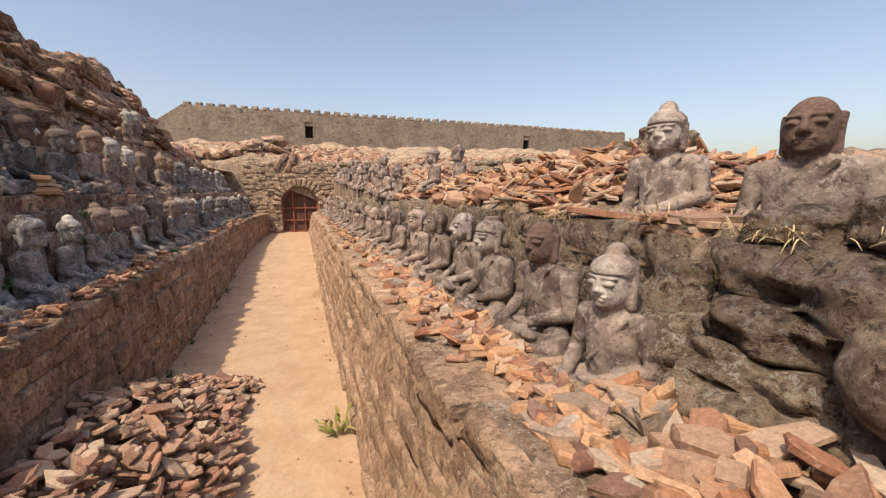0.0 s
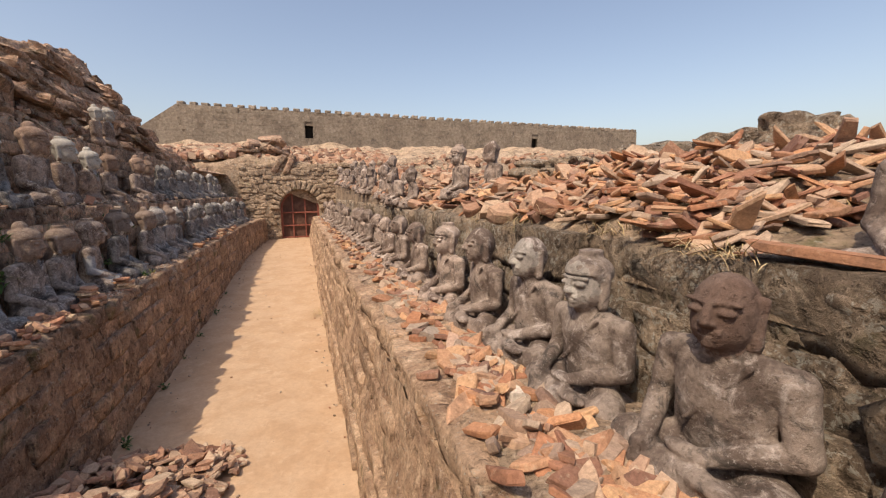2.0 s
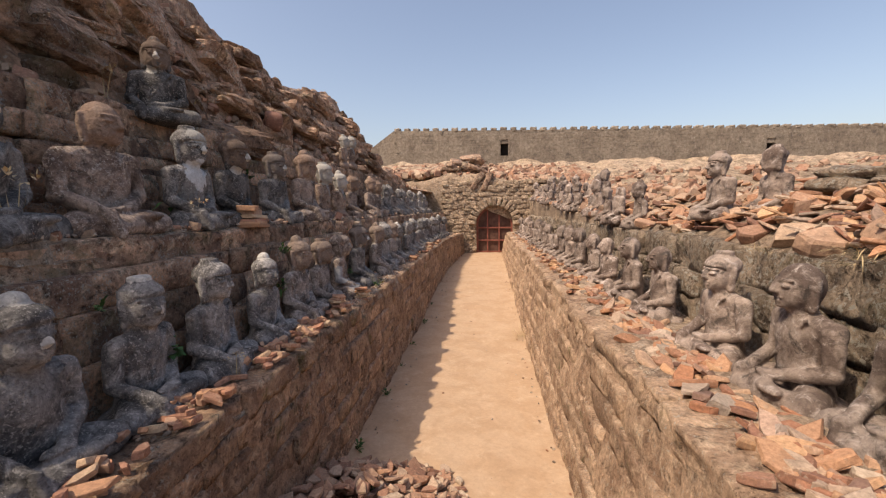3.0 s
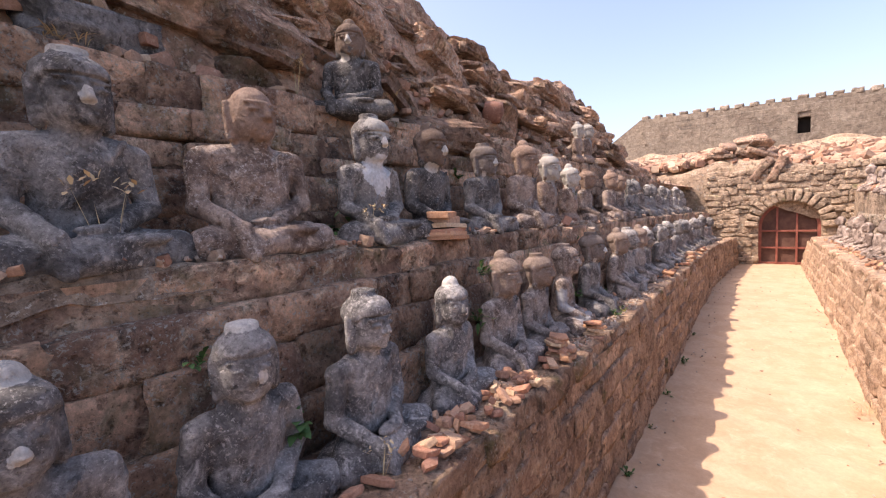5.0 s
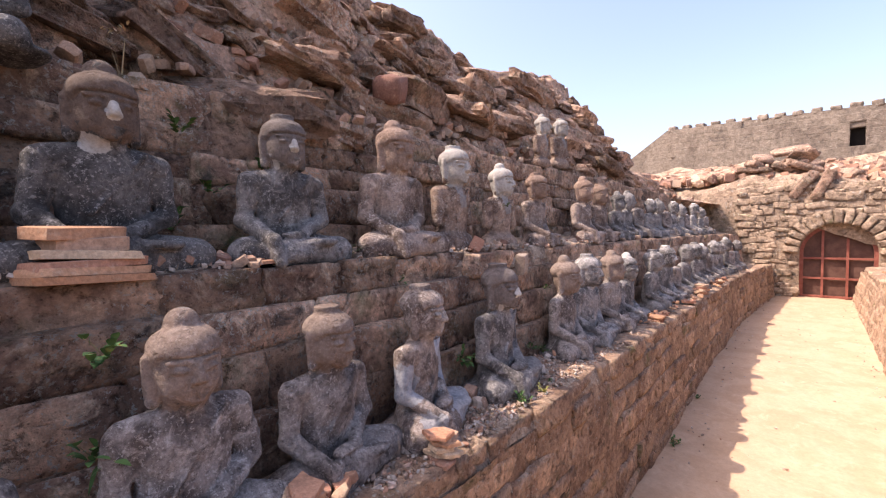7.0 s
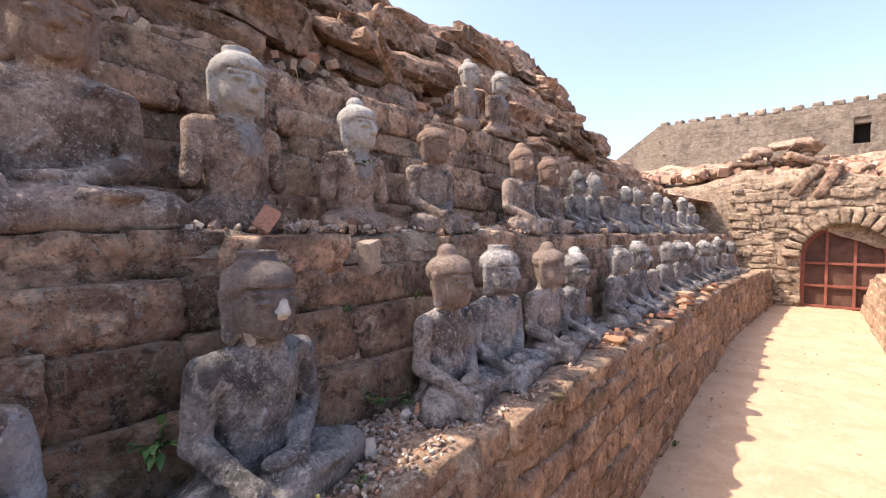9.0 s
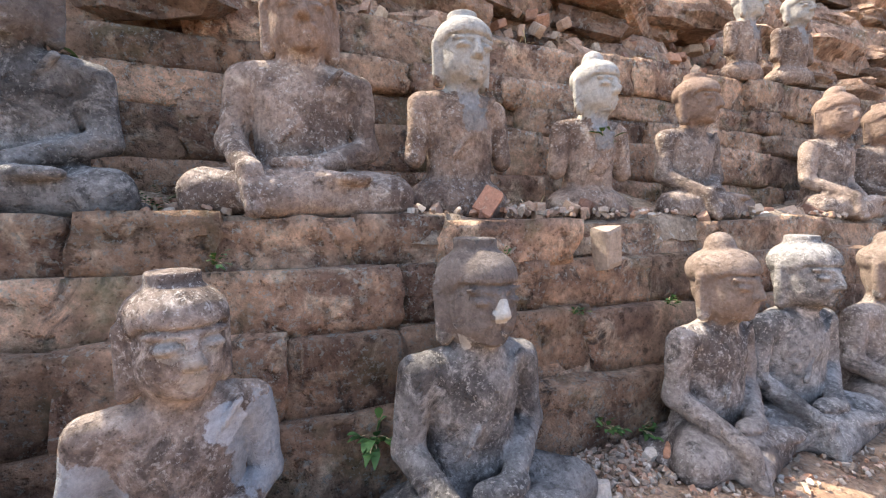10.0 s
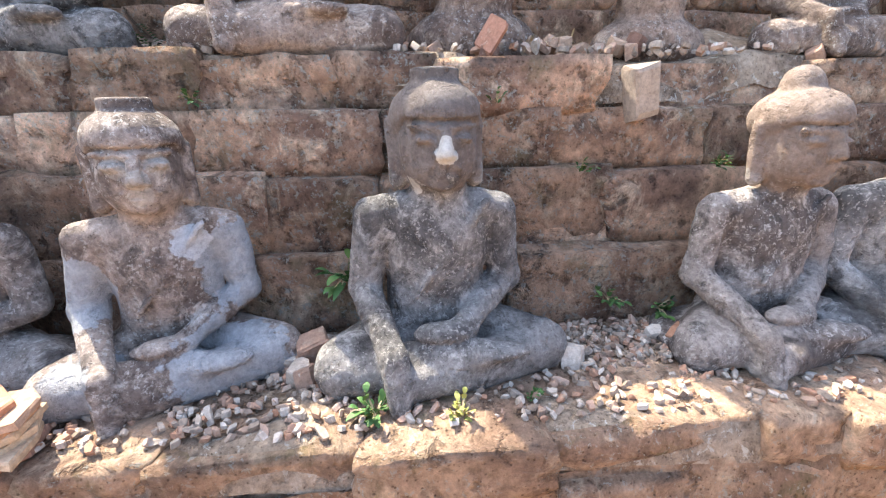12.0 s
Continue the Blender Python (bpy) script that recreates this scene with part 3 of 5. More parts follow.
def course_wall(parent, y0, y1, z0, z1, x0, x1, side, mat, courses, length, thick=0.16, rough=0.05, uneven=0.02, seed=0, bend=None, skip=0.0, name="block"):
    """Courses of blocks whose faces run along y, from x0 at the foot to x1 at the top; side: the way the faces look along x."""
    rng = random.Random(seed)
    meshes = blocks_of(mat, rough)
    cuts = [0.0]
    for _ in range(courses):
        cuts.append(cuts[-1] + rng.uniform(0.75, 1.25))
    cuts = [z0 + (z1 - z0) * c / cuts[-1] for c in cuts]
    for a, b in zip(cuts[:-1], cuts[1:]):
        y = y0 - rng.uniform(0, length)
        while y < y1:
            w = length * rng.uniform(0.5, 1.4)
            k = ((a + b) / 2 - z0) / (z1 - z0)
            x = x0 + (x1 - x0) * k + rng.uniform(-uneven, uneven)
            if bend is not None:
                x += float(bend(y + w / 2))
            if rng.random() >= skip:
                piece(name, rng.choice(meshes), pose(x - side * thick / 2, y + w / 2, (a + b) / 2 + rng.uniform(-0.007, 0.007), rng.uniform(-1.5, 1.5), rng.uniform(-2, 2), rng.uniform(-2, 2))
                      @ Matrix.Diagonal((thick, w * 1.05, (b - a) * rng.uniform(1.0, 1.12), 1)), parent)
            y += w


def wall(name, outline, y0, y1, label, mat=CORE):
    return tagged(piece(name, prism(name, outline, y0, y1, mat), Matrix()), label, "wall", "", "structure")


def ledge(name, xa, xb, z, y0, y1, label, seed, rise=0.0, bend=None, mat=LEDGE, amp=0.03):
    def fn(u, v):
        y = y0 + (y1 - y0) * u
        x = xa + (xb - xa) * v
        if bend is not None:
            x = x + bend(y)
        p = np.stack([x, y, 0 * x], -1)
        return np.stack([x, y, z + rise * v + amp * fbm(p, 3.2, seed, 4) - 0.09 * np.clip(1 - v / 0.06, 0, 1) ** 1.5], -1)
    return tagged(piece(name, sheet(name, fn, int((y1 - y0) / 0.05), max(8, int(abs(xb - xa) / 0.025)), mat), Matrix()), label, "ledge", "", "structure")


def facing(parent, y0, y1, z0, z1, x0, x1, side, mat, back, amp, seed, bend=None, name="joint_fill"):
    """The earth and crumbled mortar between and over the blocks of a wall."""
    def fn(u, v):
        y = y0 + (y1 - y0) * u
        z = z0 + (z1 - z0) * v
        x = x0 + (x1 - x0) * v - side * back
        if bend is not None:
            x = x + bend(y)
        p = np.stack([x * 0, y, z], -1)
        return np.stack([x + side * amp * (fbm(p, 4.0, seed, 4) + 0.4 * fbm(p, 16, seed + 1, 2)), y, z], -1)
    tagged(piece(name, sheet(name, fn, int((y1 - y0) / 0.035), int((z1 - z0) / 0.035) + 2, mat), Matrix(), parent), "crumbled earth in the joints")


Y0, Y1 = -5.0, 17.3
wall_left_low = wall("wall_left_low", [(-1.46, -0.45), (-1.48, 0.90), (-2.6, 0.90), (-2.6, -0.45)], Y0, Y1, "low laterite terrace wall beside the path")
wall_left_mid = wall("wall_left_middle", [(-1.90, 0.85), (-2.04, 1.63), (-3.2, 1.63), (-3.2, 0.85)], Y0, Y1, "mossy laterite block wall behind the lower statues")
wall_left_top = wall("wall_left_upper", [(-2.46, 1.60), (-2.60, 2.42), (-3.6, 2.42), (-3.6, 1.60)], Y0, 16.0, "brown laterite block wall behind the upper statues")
ledge("ledge_left_lower", -1.375, -1.92, 0.942, Y0, Y1, "dusty stone ledge strewn with grit under the lower statues", 3, 0.01, None, LEDGE, 0.022)
ledge("ledge_left_upper", -1.955, -2.50, 1.668, Y0, Y1, "dusty stone ledge under the upper row of statues", 4, 0.10, None, LEDGE, 0.045)
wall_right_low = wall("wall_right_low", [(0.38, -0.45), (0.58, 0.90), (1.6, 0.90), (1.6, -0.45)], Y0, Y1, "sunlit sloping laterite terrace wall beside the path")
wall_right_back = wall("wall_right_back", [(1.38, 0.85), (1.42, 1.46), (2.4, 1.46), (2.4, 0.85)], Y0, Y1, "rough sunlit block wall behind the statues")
ledge("ledge_right", 0.515, 1.42, 0.945, Y0, Y1, "earthy ledge covered with broken brick", 6, 0.05)

# ---- the ruin above the left terraces ----
def crest(y):
    return interp(y, [-8, 3, 5, 6.5, 7.6, 8.6, 9.7, 10.3, 10.9, 11.6, 12.0, 12.6, 13.6, 15.5, 18], [4.9, 4.75, 4.5, 4.3, 4.15, 4.03, 4.10, 4.32, 4.46, 4.42, 4.10, 3.68, 3.15, 2.75, 2.6])


def ruin_surface(u, v):
    y = -5 + 24.5 * u
    foot = -2.52 + left_shift(y)
    run = interp(v, [0, 0.10, 0.16, 0.62, 0.75, 1.0], [0, 0.24, 0.30, 1.25, 1.8, 9.0])
    rise = interp(v, [0, 0.10, 0.16, 0.62, 0.75, 1.0], [0, 0.02, 0.14, 1.0, 1.0, 0.95])
    x = foot - run
    p = np.stack([x, y * 0.55, 2.4 + rise * 1.5], -1)
    z = 2.42 + (crest(y) - 2.42) * rise
    band = np.clip(v / 0.06, 0, 1)
    # slabs: the slope climbs in uneven steps
    q = z * 5.6 + 1.6 * fbm(p, 0.9, 1, 4) + 0.10 * y
    st = np.floor(q) + np.clip((q - np.floor(q) - 0.55) / 0.45, 0, 1)
    z = z + band * ((st - q) / 5.6 * 0.9 + 0.13 * fbm(p, 2.6, 2, 5))
    x = x + band * (0.13 * fbm(p + 9, 2.4, 3, 5))
    return np.stack([x, y, z], -1)


ruin = tagged(piece("ruin_slope", sheet("ruin_slope", ruin_surface, 620, 230, RUIN, True), Matrix()), "steep slope of eroded brown ruin masonry above the terraces", "ruin", "", "structure")

# ---- rubble field on the right and behind the gate ----
def field_z(x, y):
    a = interp(x, [1.30, 1.5, 1.75, 2.1, 3.0, 6, 14, 30], [1.50, 1.63, 1.74, 1.82, 1.88, 2.02, 2.2, 2.3])
    near = interp(x, [1.30, 1.6, 2.1, 3.0, 6, 14, 30], [1.47, 1.50, 1.58, 1.78, 1.92, 2.0, 2.1])
    w = np.clip((y - 1.7) / 0.7, 0, 1)
    a = near * (1 - w) + a * w
    b = interp(x, [-4, 0, 1.25, 1.7, 2.4, 5, 14, 30], [3.3, 2.6, 2.1, 2.3, 2.6, 3.0, 3.4, 3.6])
    t = np.clip((y - 6) / 12, 0, 1)
    far = np.clip((y - 18) / 6, 0, 1)
    z = a * (1 - t) + b * t
    # the mound towards the near side drops away behind
    return z * (1 - far) + far * interp(x, [-6, 20], [4.1, 4.2])


def field_height(x, y):
    x, y = np.asarray(x, float), np.asarray(y, float)
    p = np.stack([x, y, 0 * x], -1)
    return field_z(x, y) + (0.09 + 0.03 * np.clip(x - 2, 0, 4)) * fbm(p, 1.6, 2, 5) * np.clip((x - 1.28) / 0.5, 0.15, 1)


def field_surface(u, v):
    y = -6 + 24 * u
    x = 1.34 + 30 * v ** 2.2
    top = field_height(x, y)
    return np.stack([x, y, top - np.clip(1 - v / 0.02, 0, 1) * (top - 1.38)], -1)


def back_surface(u, v):
    x = -9 + 40 * u
    y = 17.35 + 7 * np.maximum(v - 0.05, 0) + 0.2 * v
    p = np.stack([x, y, 0 * x], -1)
    t = np.clip(v * 1.0, 0, 1)
    front = interp(x, [-9, -3.2, -1.6, 0, 1.2, 3, 31], [2.8, 2.9, 3.0, 2.75, 2.5, 2.7, 3.5])
    z = front * (1 - t) + 4.15 * t + 0.22 * fbm(p, 0.9, 3, 5) - 1.2 * np.clip(1 - v / 0.05, 0, 1)
    return np.stack([x, y, z], -1)


field = tagged(piece("rubble_field", sheet("rubble_field", field_surface, 330, 130, FIELD, False), Matrix()), "sunlit mound of crumbled earth and brick rubble", "rubble", "", "structure")
tagged(piece("rubble_bank", sheet("rubble_bank", back_surface, 240, 70, FIELD, False), Matrix()), "bank of crumbled masonry behind the gate", "rubble", "", "structure")

# ---- far wall ----
def box_bm(bm, x0, x1, y0, y1, z0, z1):
    vs = [bm.verts.new(c) for c in ((x0, y0, z0), (x1, y0, z0), (x1, y1, z0), (x0, y1, z0), (x0, y0, z1), (x1, y0, z1), (x1, y1, z1), (x0, y1, z1))]
    for q in ((3, 2, 1, 0), (4, 5, 6, 7), (0, 1, 5, 4), (1, 2, 6, 5), (2, 3, 7, 6), (3, 0, 4, 7)):
        bm.faces.new([vs[i] for i in q])


FX0, FX1, FY = -5.0, 20.9, 24.0


def far_top(x):
    return 5.88 + (5.40 - 5.88) * (x - FX0) / (FX1 - FX0)


fw = tagged(new("wall_far"), "long grey-brown masonry wall with a notched top and two small dark openings", "wall", "", "structure")
bm = bmesh.new()
xs = [FX0, 0.54, 0.94, 13.25, 13.69, FX1]
holes = {1: (4.48, 5.10), 3: (4.24, 4.80)}
for i in range(5):
    za, zb = far_top(xs[i]), far_top(xs[i + 1])
    spans = [(2.0, None)] if i not in holes else [(2.0, holes[i][0]), (holes[i][1], None)]
    for lo, hi in spans:
        n0 = len(bm.verts)
        box_bm(bm, xs[i], xs[i + 1], FY, FY + 1.2, lo, hi if hi else 9.0)
        bm.verts.ensure_lookup_table()
        if not hi:
            for v in bm.verts[n0:]:
                if v.co.z > lo + 0.01:
                    v.co.z = za if abs(v.co.x - xs[i]) < 1e-4 else zb
# the left end slants away
vs = [bm.verts.new(c) for c in ((-6.6, FY, 2.0), (FX0, FY, 2.0), (FX0, FY, far_top(FX0)), (-6.6, FY, 4.75), (-6.6, FY + 1.2, 2.0), (FX0, FY + 1.2, 2.0), (FX0, FY + 1.2, far_top(FX0)), (-6.6, FY + 1.2, 4.75))]
for q in ((0, 1, 2, 3), (7, 6, 5, 4), (3, 2, 6, 7), (0, 3, 7, 4)):
    bm.faces.new([vs[i] for i in q])
part("masonry", bm, FARWALL, fw)
# a near-black block in each opening paints the shade of its depth
bm = bmesh.new()
box_bm(bm, 0.45, 1.05, FY + 0.25, FY + 0.5, 4.3, 5.3)
part("opening_shade_block", bm, DARK, fw, "near-black block that stands in for the shade inside the opening")
bm = bmesh.new()
box_bm(bm, 13.15, 13.8, FY + 0.25, FY + 0.5, 4.05, 5.0)
part("opening_shade_block", bm, DARK, fw, "near-black block that stands in for the shade inside the opening")
merlons = blocks_of(FARWALL, 0.07)
rng = random.Random(8)
n = 52
for i in range(n):
    x = FX0 + 0.2 + (FX1 - FX0 - 0.4) * i / (n - 1)
    piece("merlon", merlons[i % 8], pose(x, FY + 0.2, far_top(x) + 0.04, 0, 0, rng.uniform(-4, 4)) @ Matrix.Diagonal((0.30, 0.4, 0.20 + rng.uniform(-0.03, 0.03), 1)), fw)
# courses of large blocks on its face
rng = random.Random(18)
face_blocks = []
z = 3.4
while z < 5.75:
    x = FX0 + rng.uniform(0, 0.4)
    while x < FX1 - 0.5:
        w = rng.uniform(0.45, 0.9)
        for a, b, lo, hi in ((0.54, 0.94, 4.48, 5.10), (13.25, 13.69, 4.24, 4.80)):
            if z + 0.25 > lo and z + 0.02 < hi and x + w > a and x < b:
                if x < a - 0.08:
                    w = a - x
                else:
                    x = b
        if z + 0.27 < far_top(x + w):
            face_blocks.append((x, w, z))
        x += w
    z += 0.27
stone_data = [block_mesh(60 + i, FARWALL, 0.012) for i in range(4)]
vs, fs = [], []
for x, w, z in face_blocks:
    me = stone_data[rng.randrange(4)]
    k = len(vs)
    dy = rng.uniform(0.0, 0.012)
    vs += [(x + w / 2 + v.co.x * w * 1.03, FY + dy + v.co.y * 0.12, z + 0.135 + v.co.z * 0.278) for v in me.vertices]
    fs += [tuple(i + k for i in q.vertices) for q in me.polygons]
tagged(piece("face_stones", mesh_of("face_stones", vs, fs, FARWALL), Matrix(), fw), "", "", "", "stuff")

# low red brick parapet far to the right
bm = bmesh.new()
box_bm(bm, 15.0, 24.0, 6.0, 6.6, 1.5, 3.15)
low = tagged(new("brick_parapet"), "low weathered red brick parapet in the distance", "wall", "", "structure")
part("brickwork", bm, plain("old_red_brick", (0.30, 0.13, 0.09), (0.38, 0.20, 0.14), 6, 0.9, 0.02), low)
bm = bmesh.new()
box_bm(bm, 14.9, 24.1, 5.9, 6.7, 3.15, 3.27)
part("coping", bm, FARWALL, low)

# ---- gate ----
GY, GX, GR, GS = 17.25, 0.085, 0.66, 1.22


def arch_points(r, n=20, rise=1.0):
    return [(GX + r * math.cos(math.pi * (1 - i / n)), GS + rise * r * math.sin(math.pi * (1 - i / n))) for i in range(n + 1)]


gate_wall = tagged(new("wall_gate"), "sunlit stone wall pierced by a low arched gateway", "wall", "", "structure")
bm = bmesh.new()
arc = [(GX - GR, -0.3)] + arch_points(GR) + [(GX + GR, -0.3)]
out = [(-2.4, -0.3)] + [(-2.4 + 4.9 * i / 20, 2.62) for i in range(21)] + [(2.5, -0.3)]
for a, b in ((0, 1),):
    rows = []
    for yy in (GY, GY + 1.6):
        rows.append(([bm.verts.new((x, yy, z)) for x, z in arc], [bm.verts.new((x, yy, z)) for x, z in out]))
    (ai, ao), (bi, bo) = rows
    for i in range(len(arc) - 1):
        bm.faces.new((ai[i], ao[i], ao[i + 1], ai[i + 1]))
        bm.faces.new((bi[i + 1], bo[i + 1], bo[i], bi[i]))
        bm.faces.new((ai[i + 1], bi[i + 1], bi[i], ai[i]))
        bm.faces.new((ao[i], bo[i], bo[i + 1], ao[i + 1]))
part("core", bm, FIELD, gate_wall)
bm = bmesh.new()
box_bm(bm, -1.4, 1.6, GY + 3.0, GY + 3.2, -0.2, 2.4)
box_bm(bm, -1.6, -1.4, GY + 1.6, GY + 3.2, -0.2, 2.4)
box_bm(bm, 1.6, 1.8, GY + 1.6, GY + 3.2, -0.2, 2.4)
box_bm(bm, -1.6, 1.8, GY + 1.6, GY + 3.2, 2.4, 2.5)
box_bm(bm, -1.6, 1.8, GY + 0.3, GY + 3.2, -0.3, 0.16)
part("passage", bm, CORE, gate_wall, "dark passage behind the gate")
rng = random.Random(31)
vmesh = blocks_of(FIELD, 0.05)
for i in range(15):
    a = math.pi * (1 - (i + 0.5) / 15)
    r = GR + 0.17
    piece("voussoir", vmesh[i % 8], Matrix.Translation((GX + r * math.cos(a), GY - 0.02, GS + r * math.sin(a))) @ pose(0, 0, 0, 0, 90 - math.degrees(a), 0)
          @ Matrix.Diagonal((0.145, 0.22 + rng.uniform(-0.03, 0.03), 0.30, 1)), gate_wall)
z = 0.15
while z < 2.75:
    x, hgt = -1.75 + rng.uniform(-0.1, 0.1), rng.uniform(0.09, 0.18)
    while x < 2.3:
        w = rng.uniform(0.12, 0.40)
        dx, dz = max(abs(x + w / 2 - GX) - w / 2, 0), max(z + hgt / 2 - GS, 0)
        if math.hypot(dx, dz) > GR + 0.28 or (z + hgt < GS and dx > GR - 0.01):
            piece("stone", vmesh[rng.randrange(10)], pose(x + w / 2, GY + 0.105 + rng.uniform(-0.03, 0.03), z + hgt / 2 + rng.uniform(-0.03, 0.03), 0, rng.uniform(-9, 9), rng.uniform(-5, 5))
                  @ Matrix.Diagonal((w * 1.08, 0.26, hgt * rng.uniform(0.95, 1.25), 1)), gate_wall)
        x += w
    z += hgt


def bar(bm, a, b, w, d):
    """A flat bar between two points in x and z."""
    (x0, z0), (x1, z1) = a, b
    dx, dz = x1 - x0, z1 - z0
    ln = math.hypot(dx, dz)
    nx, nz = -dz / ln * w / 2, dx / ln * w / 2
    cs = [(x0 + nx, z0 + nz), (x1 + nx, z1 + nz), (x1 - nx, z1 - nz), (x0 - nx, z0 - nz)]
    f = [bm.verts.new((x, GY + 0.16 - d, z)) for x, z in cs]
    k = [bm.verts.new((x, GY + 0.16 + d, z)) for x, z in cs]
    bm.faces.new(f)
    bm.faces.new(k[::-1])
    for i in range(4):
        bm.faces.new((f[i], k[i], k[(i + 1) % 4], f[(i + 1) % 4]))


gate = tagged(new("iron_gate"), "closed arched gate of dark red painted iron bars", "gate")
bm = bmesh.new()
pts = [(GX - GR + 0.035, 0.17)] + arch_points(GR - 0.035, 24) + [(GX + GR - 0.035, 0.17)]
for a, b in zip(pts[:-1], pts[1:]):
    bar(bm, a, b, 0.07, 0.035)
part("arch_frame", bm, IRON, gate, "red painted arched frame")
for x in (-0.28, 0.19):
    bm = bmesh.new()
    bar(bm, (GX + x * 0.9, 0.18), (GX + x * 0.9, GS + math.sqrt(max(0.0, 0.60 ** 2 - (x * 0.9) ** 2))), 0.045, 0.018)
    part("upright", bm, IRON, gate)
for z in (0.22, 0.64, 1.10):
    bm = bmesh.new()
    bar(bm, (GX - GR + 0.03, z), (GX + GR - 0.03, z), 0.045, 0.022)
    part("rail", bm, IRON, gate)
bm = bmesh.new()
rim = [(GX - GR + 0.02, 0.17)] + arch_points(GR - 0.02, 24) + [(GX + GR - 0.02, 0.17)]
for yy, flip in ((GY + 0.215, False), (GY + 0.235, True)):
    mid = bm.verts.new((GX, yy, 0.8))
    ring = [bm.verts.new((x, yy, z)) for x, z in rim]
    for a, b in zip(ring, ring[1:] + ring[:1]):
        bm.faces.new((mid, b, a) if flip else (mid, a, b))
part("door_sheet", bm, PANEL, gate, "rusty brown sheet behind the bars")

# ---- the statues ----
FINE, MID, FAR = 0.0064, 0.011, 0.019
LOW = "lower row of statues on the left ledge"
UP = "upper row of statues on the left ledge"
RIGHT = "row of statues on the right ledge"
TIERS = "worn statues on the far terraces"
GREYL = "weathered grey stone seated Buddha on the dusty ledge"
lower = [
    (2.65, (11, MID, "knot", 0.006, 1.12, 0.1), IDOL_LIT_TOP, "dark stone seated Buddha with sunlight painted on its topknot", 0.90),
    (3.13, (12, MID, "drum", 0.006, 1.08, -0.3), IDOL_LIT_TOP, "dark stone seated Buddha with sunlight painted on its topknot", 0.89),
    (3.60, (13, FINE, "drum", 0.004, 1.1, 0.0), IDOL, "dark grey seated Buddha with one pale knee", 0.92),
    (4.15, (12, MID, "knot", 0.006, 1.08, -0.3), IDOL_LIT_TOP, "dark seated Buddha with sunlight painted white on its crown", 0.85),
    (4.66, (14, FINE, "knot", 0.004, 1.05, 0.05), IDOL_BROWN, "brown-headed seated Buddha beside stacked tiles", 0.97),
    (5.13, (15, FINE, "drum", 0.004, 1.08, 0.15), IDOL_BROWN, "brown-headed grey seated Buddha with worn features", 0.92),
    (5.62, (16, FINE, "drum", 0.002, 1.0, 0.12), IDOL_PATCH, "slender seated Buddha with grey cement repairs and carved eyes", 0.96),
    (6.25, (17, FINE, "drum", 0.0035, 1.0, 0.0), IDOL_NOSE, "speckled grey seated Buddha with a whitened nose", 1.04),
    (7.10, (14, FINE, "knot", 0.004, 1.05, 0.05), IDOL_BROWN, "grey seated Buddha with a reddish-brown head", 1.01),
    (7.50, (13, FINE, "drum", 0.004, 1.1, 0.0), IDOL, GREYL, 1.03),
    (8.05, (11, MID, "knot", 0.006, 1.12, 0.1), IDOL_BROWN, GREYL, 1.01),
    (8.45, (12, MID, "knot", 0.006, 1.08, -0.3), IDOL_LIT_TOP, GREYL, 0.95),
]
for y, key, mat, label, size in lower:
    idol(-1.70, y, 0.935, key, mat, label, LOW, {16: 108, 17: 97}.get(key[0], 92 + 4 * math.sin(y * 9)), size)
y = 9.25
i = 0
while y < 15.6:
    idol(-1.68 + float(left_shift(y)) * 0.6, y, 0.935, [(13, FINE, "drum", 0.004, 1.1, 0.0), (21, FAR, "knot", 0.008, 1.0, 0.2), (22, FAR, "none", 0.008, 1.05, 0.0), (23, FAR, "drum", 0.007, 1.0, -0.2)][i % 4 if y > 10 else 0],
         (IDOL, IDOL_LIT_TOP, IDOL_BROWN, IDOL)[i % 4], GREYL, LOW, 90 + 6 * math.sin(y * 5), 0.98 + 0.05 * math.sin(i * 2.2))
    y += 0.55 + 0.12 * math.sin(i * 3.1)
    i += 1
for y, k in ((2.1, 11), (1.55, 12), (1.0, 12), (0.4, 11)):
    idol(-1.70, y, 0.935, (11, MID, "knot", 0.006, 1.12, 0.1) if k == 11 else (12, MID, "drum", 0.006, 1.08, -0.3), IDOL, GREYL, LOW, 90, 0.92)

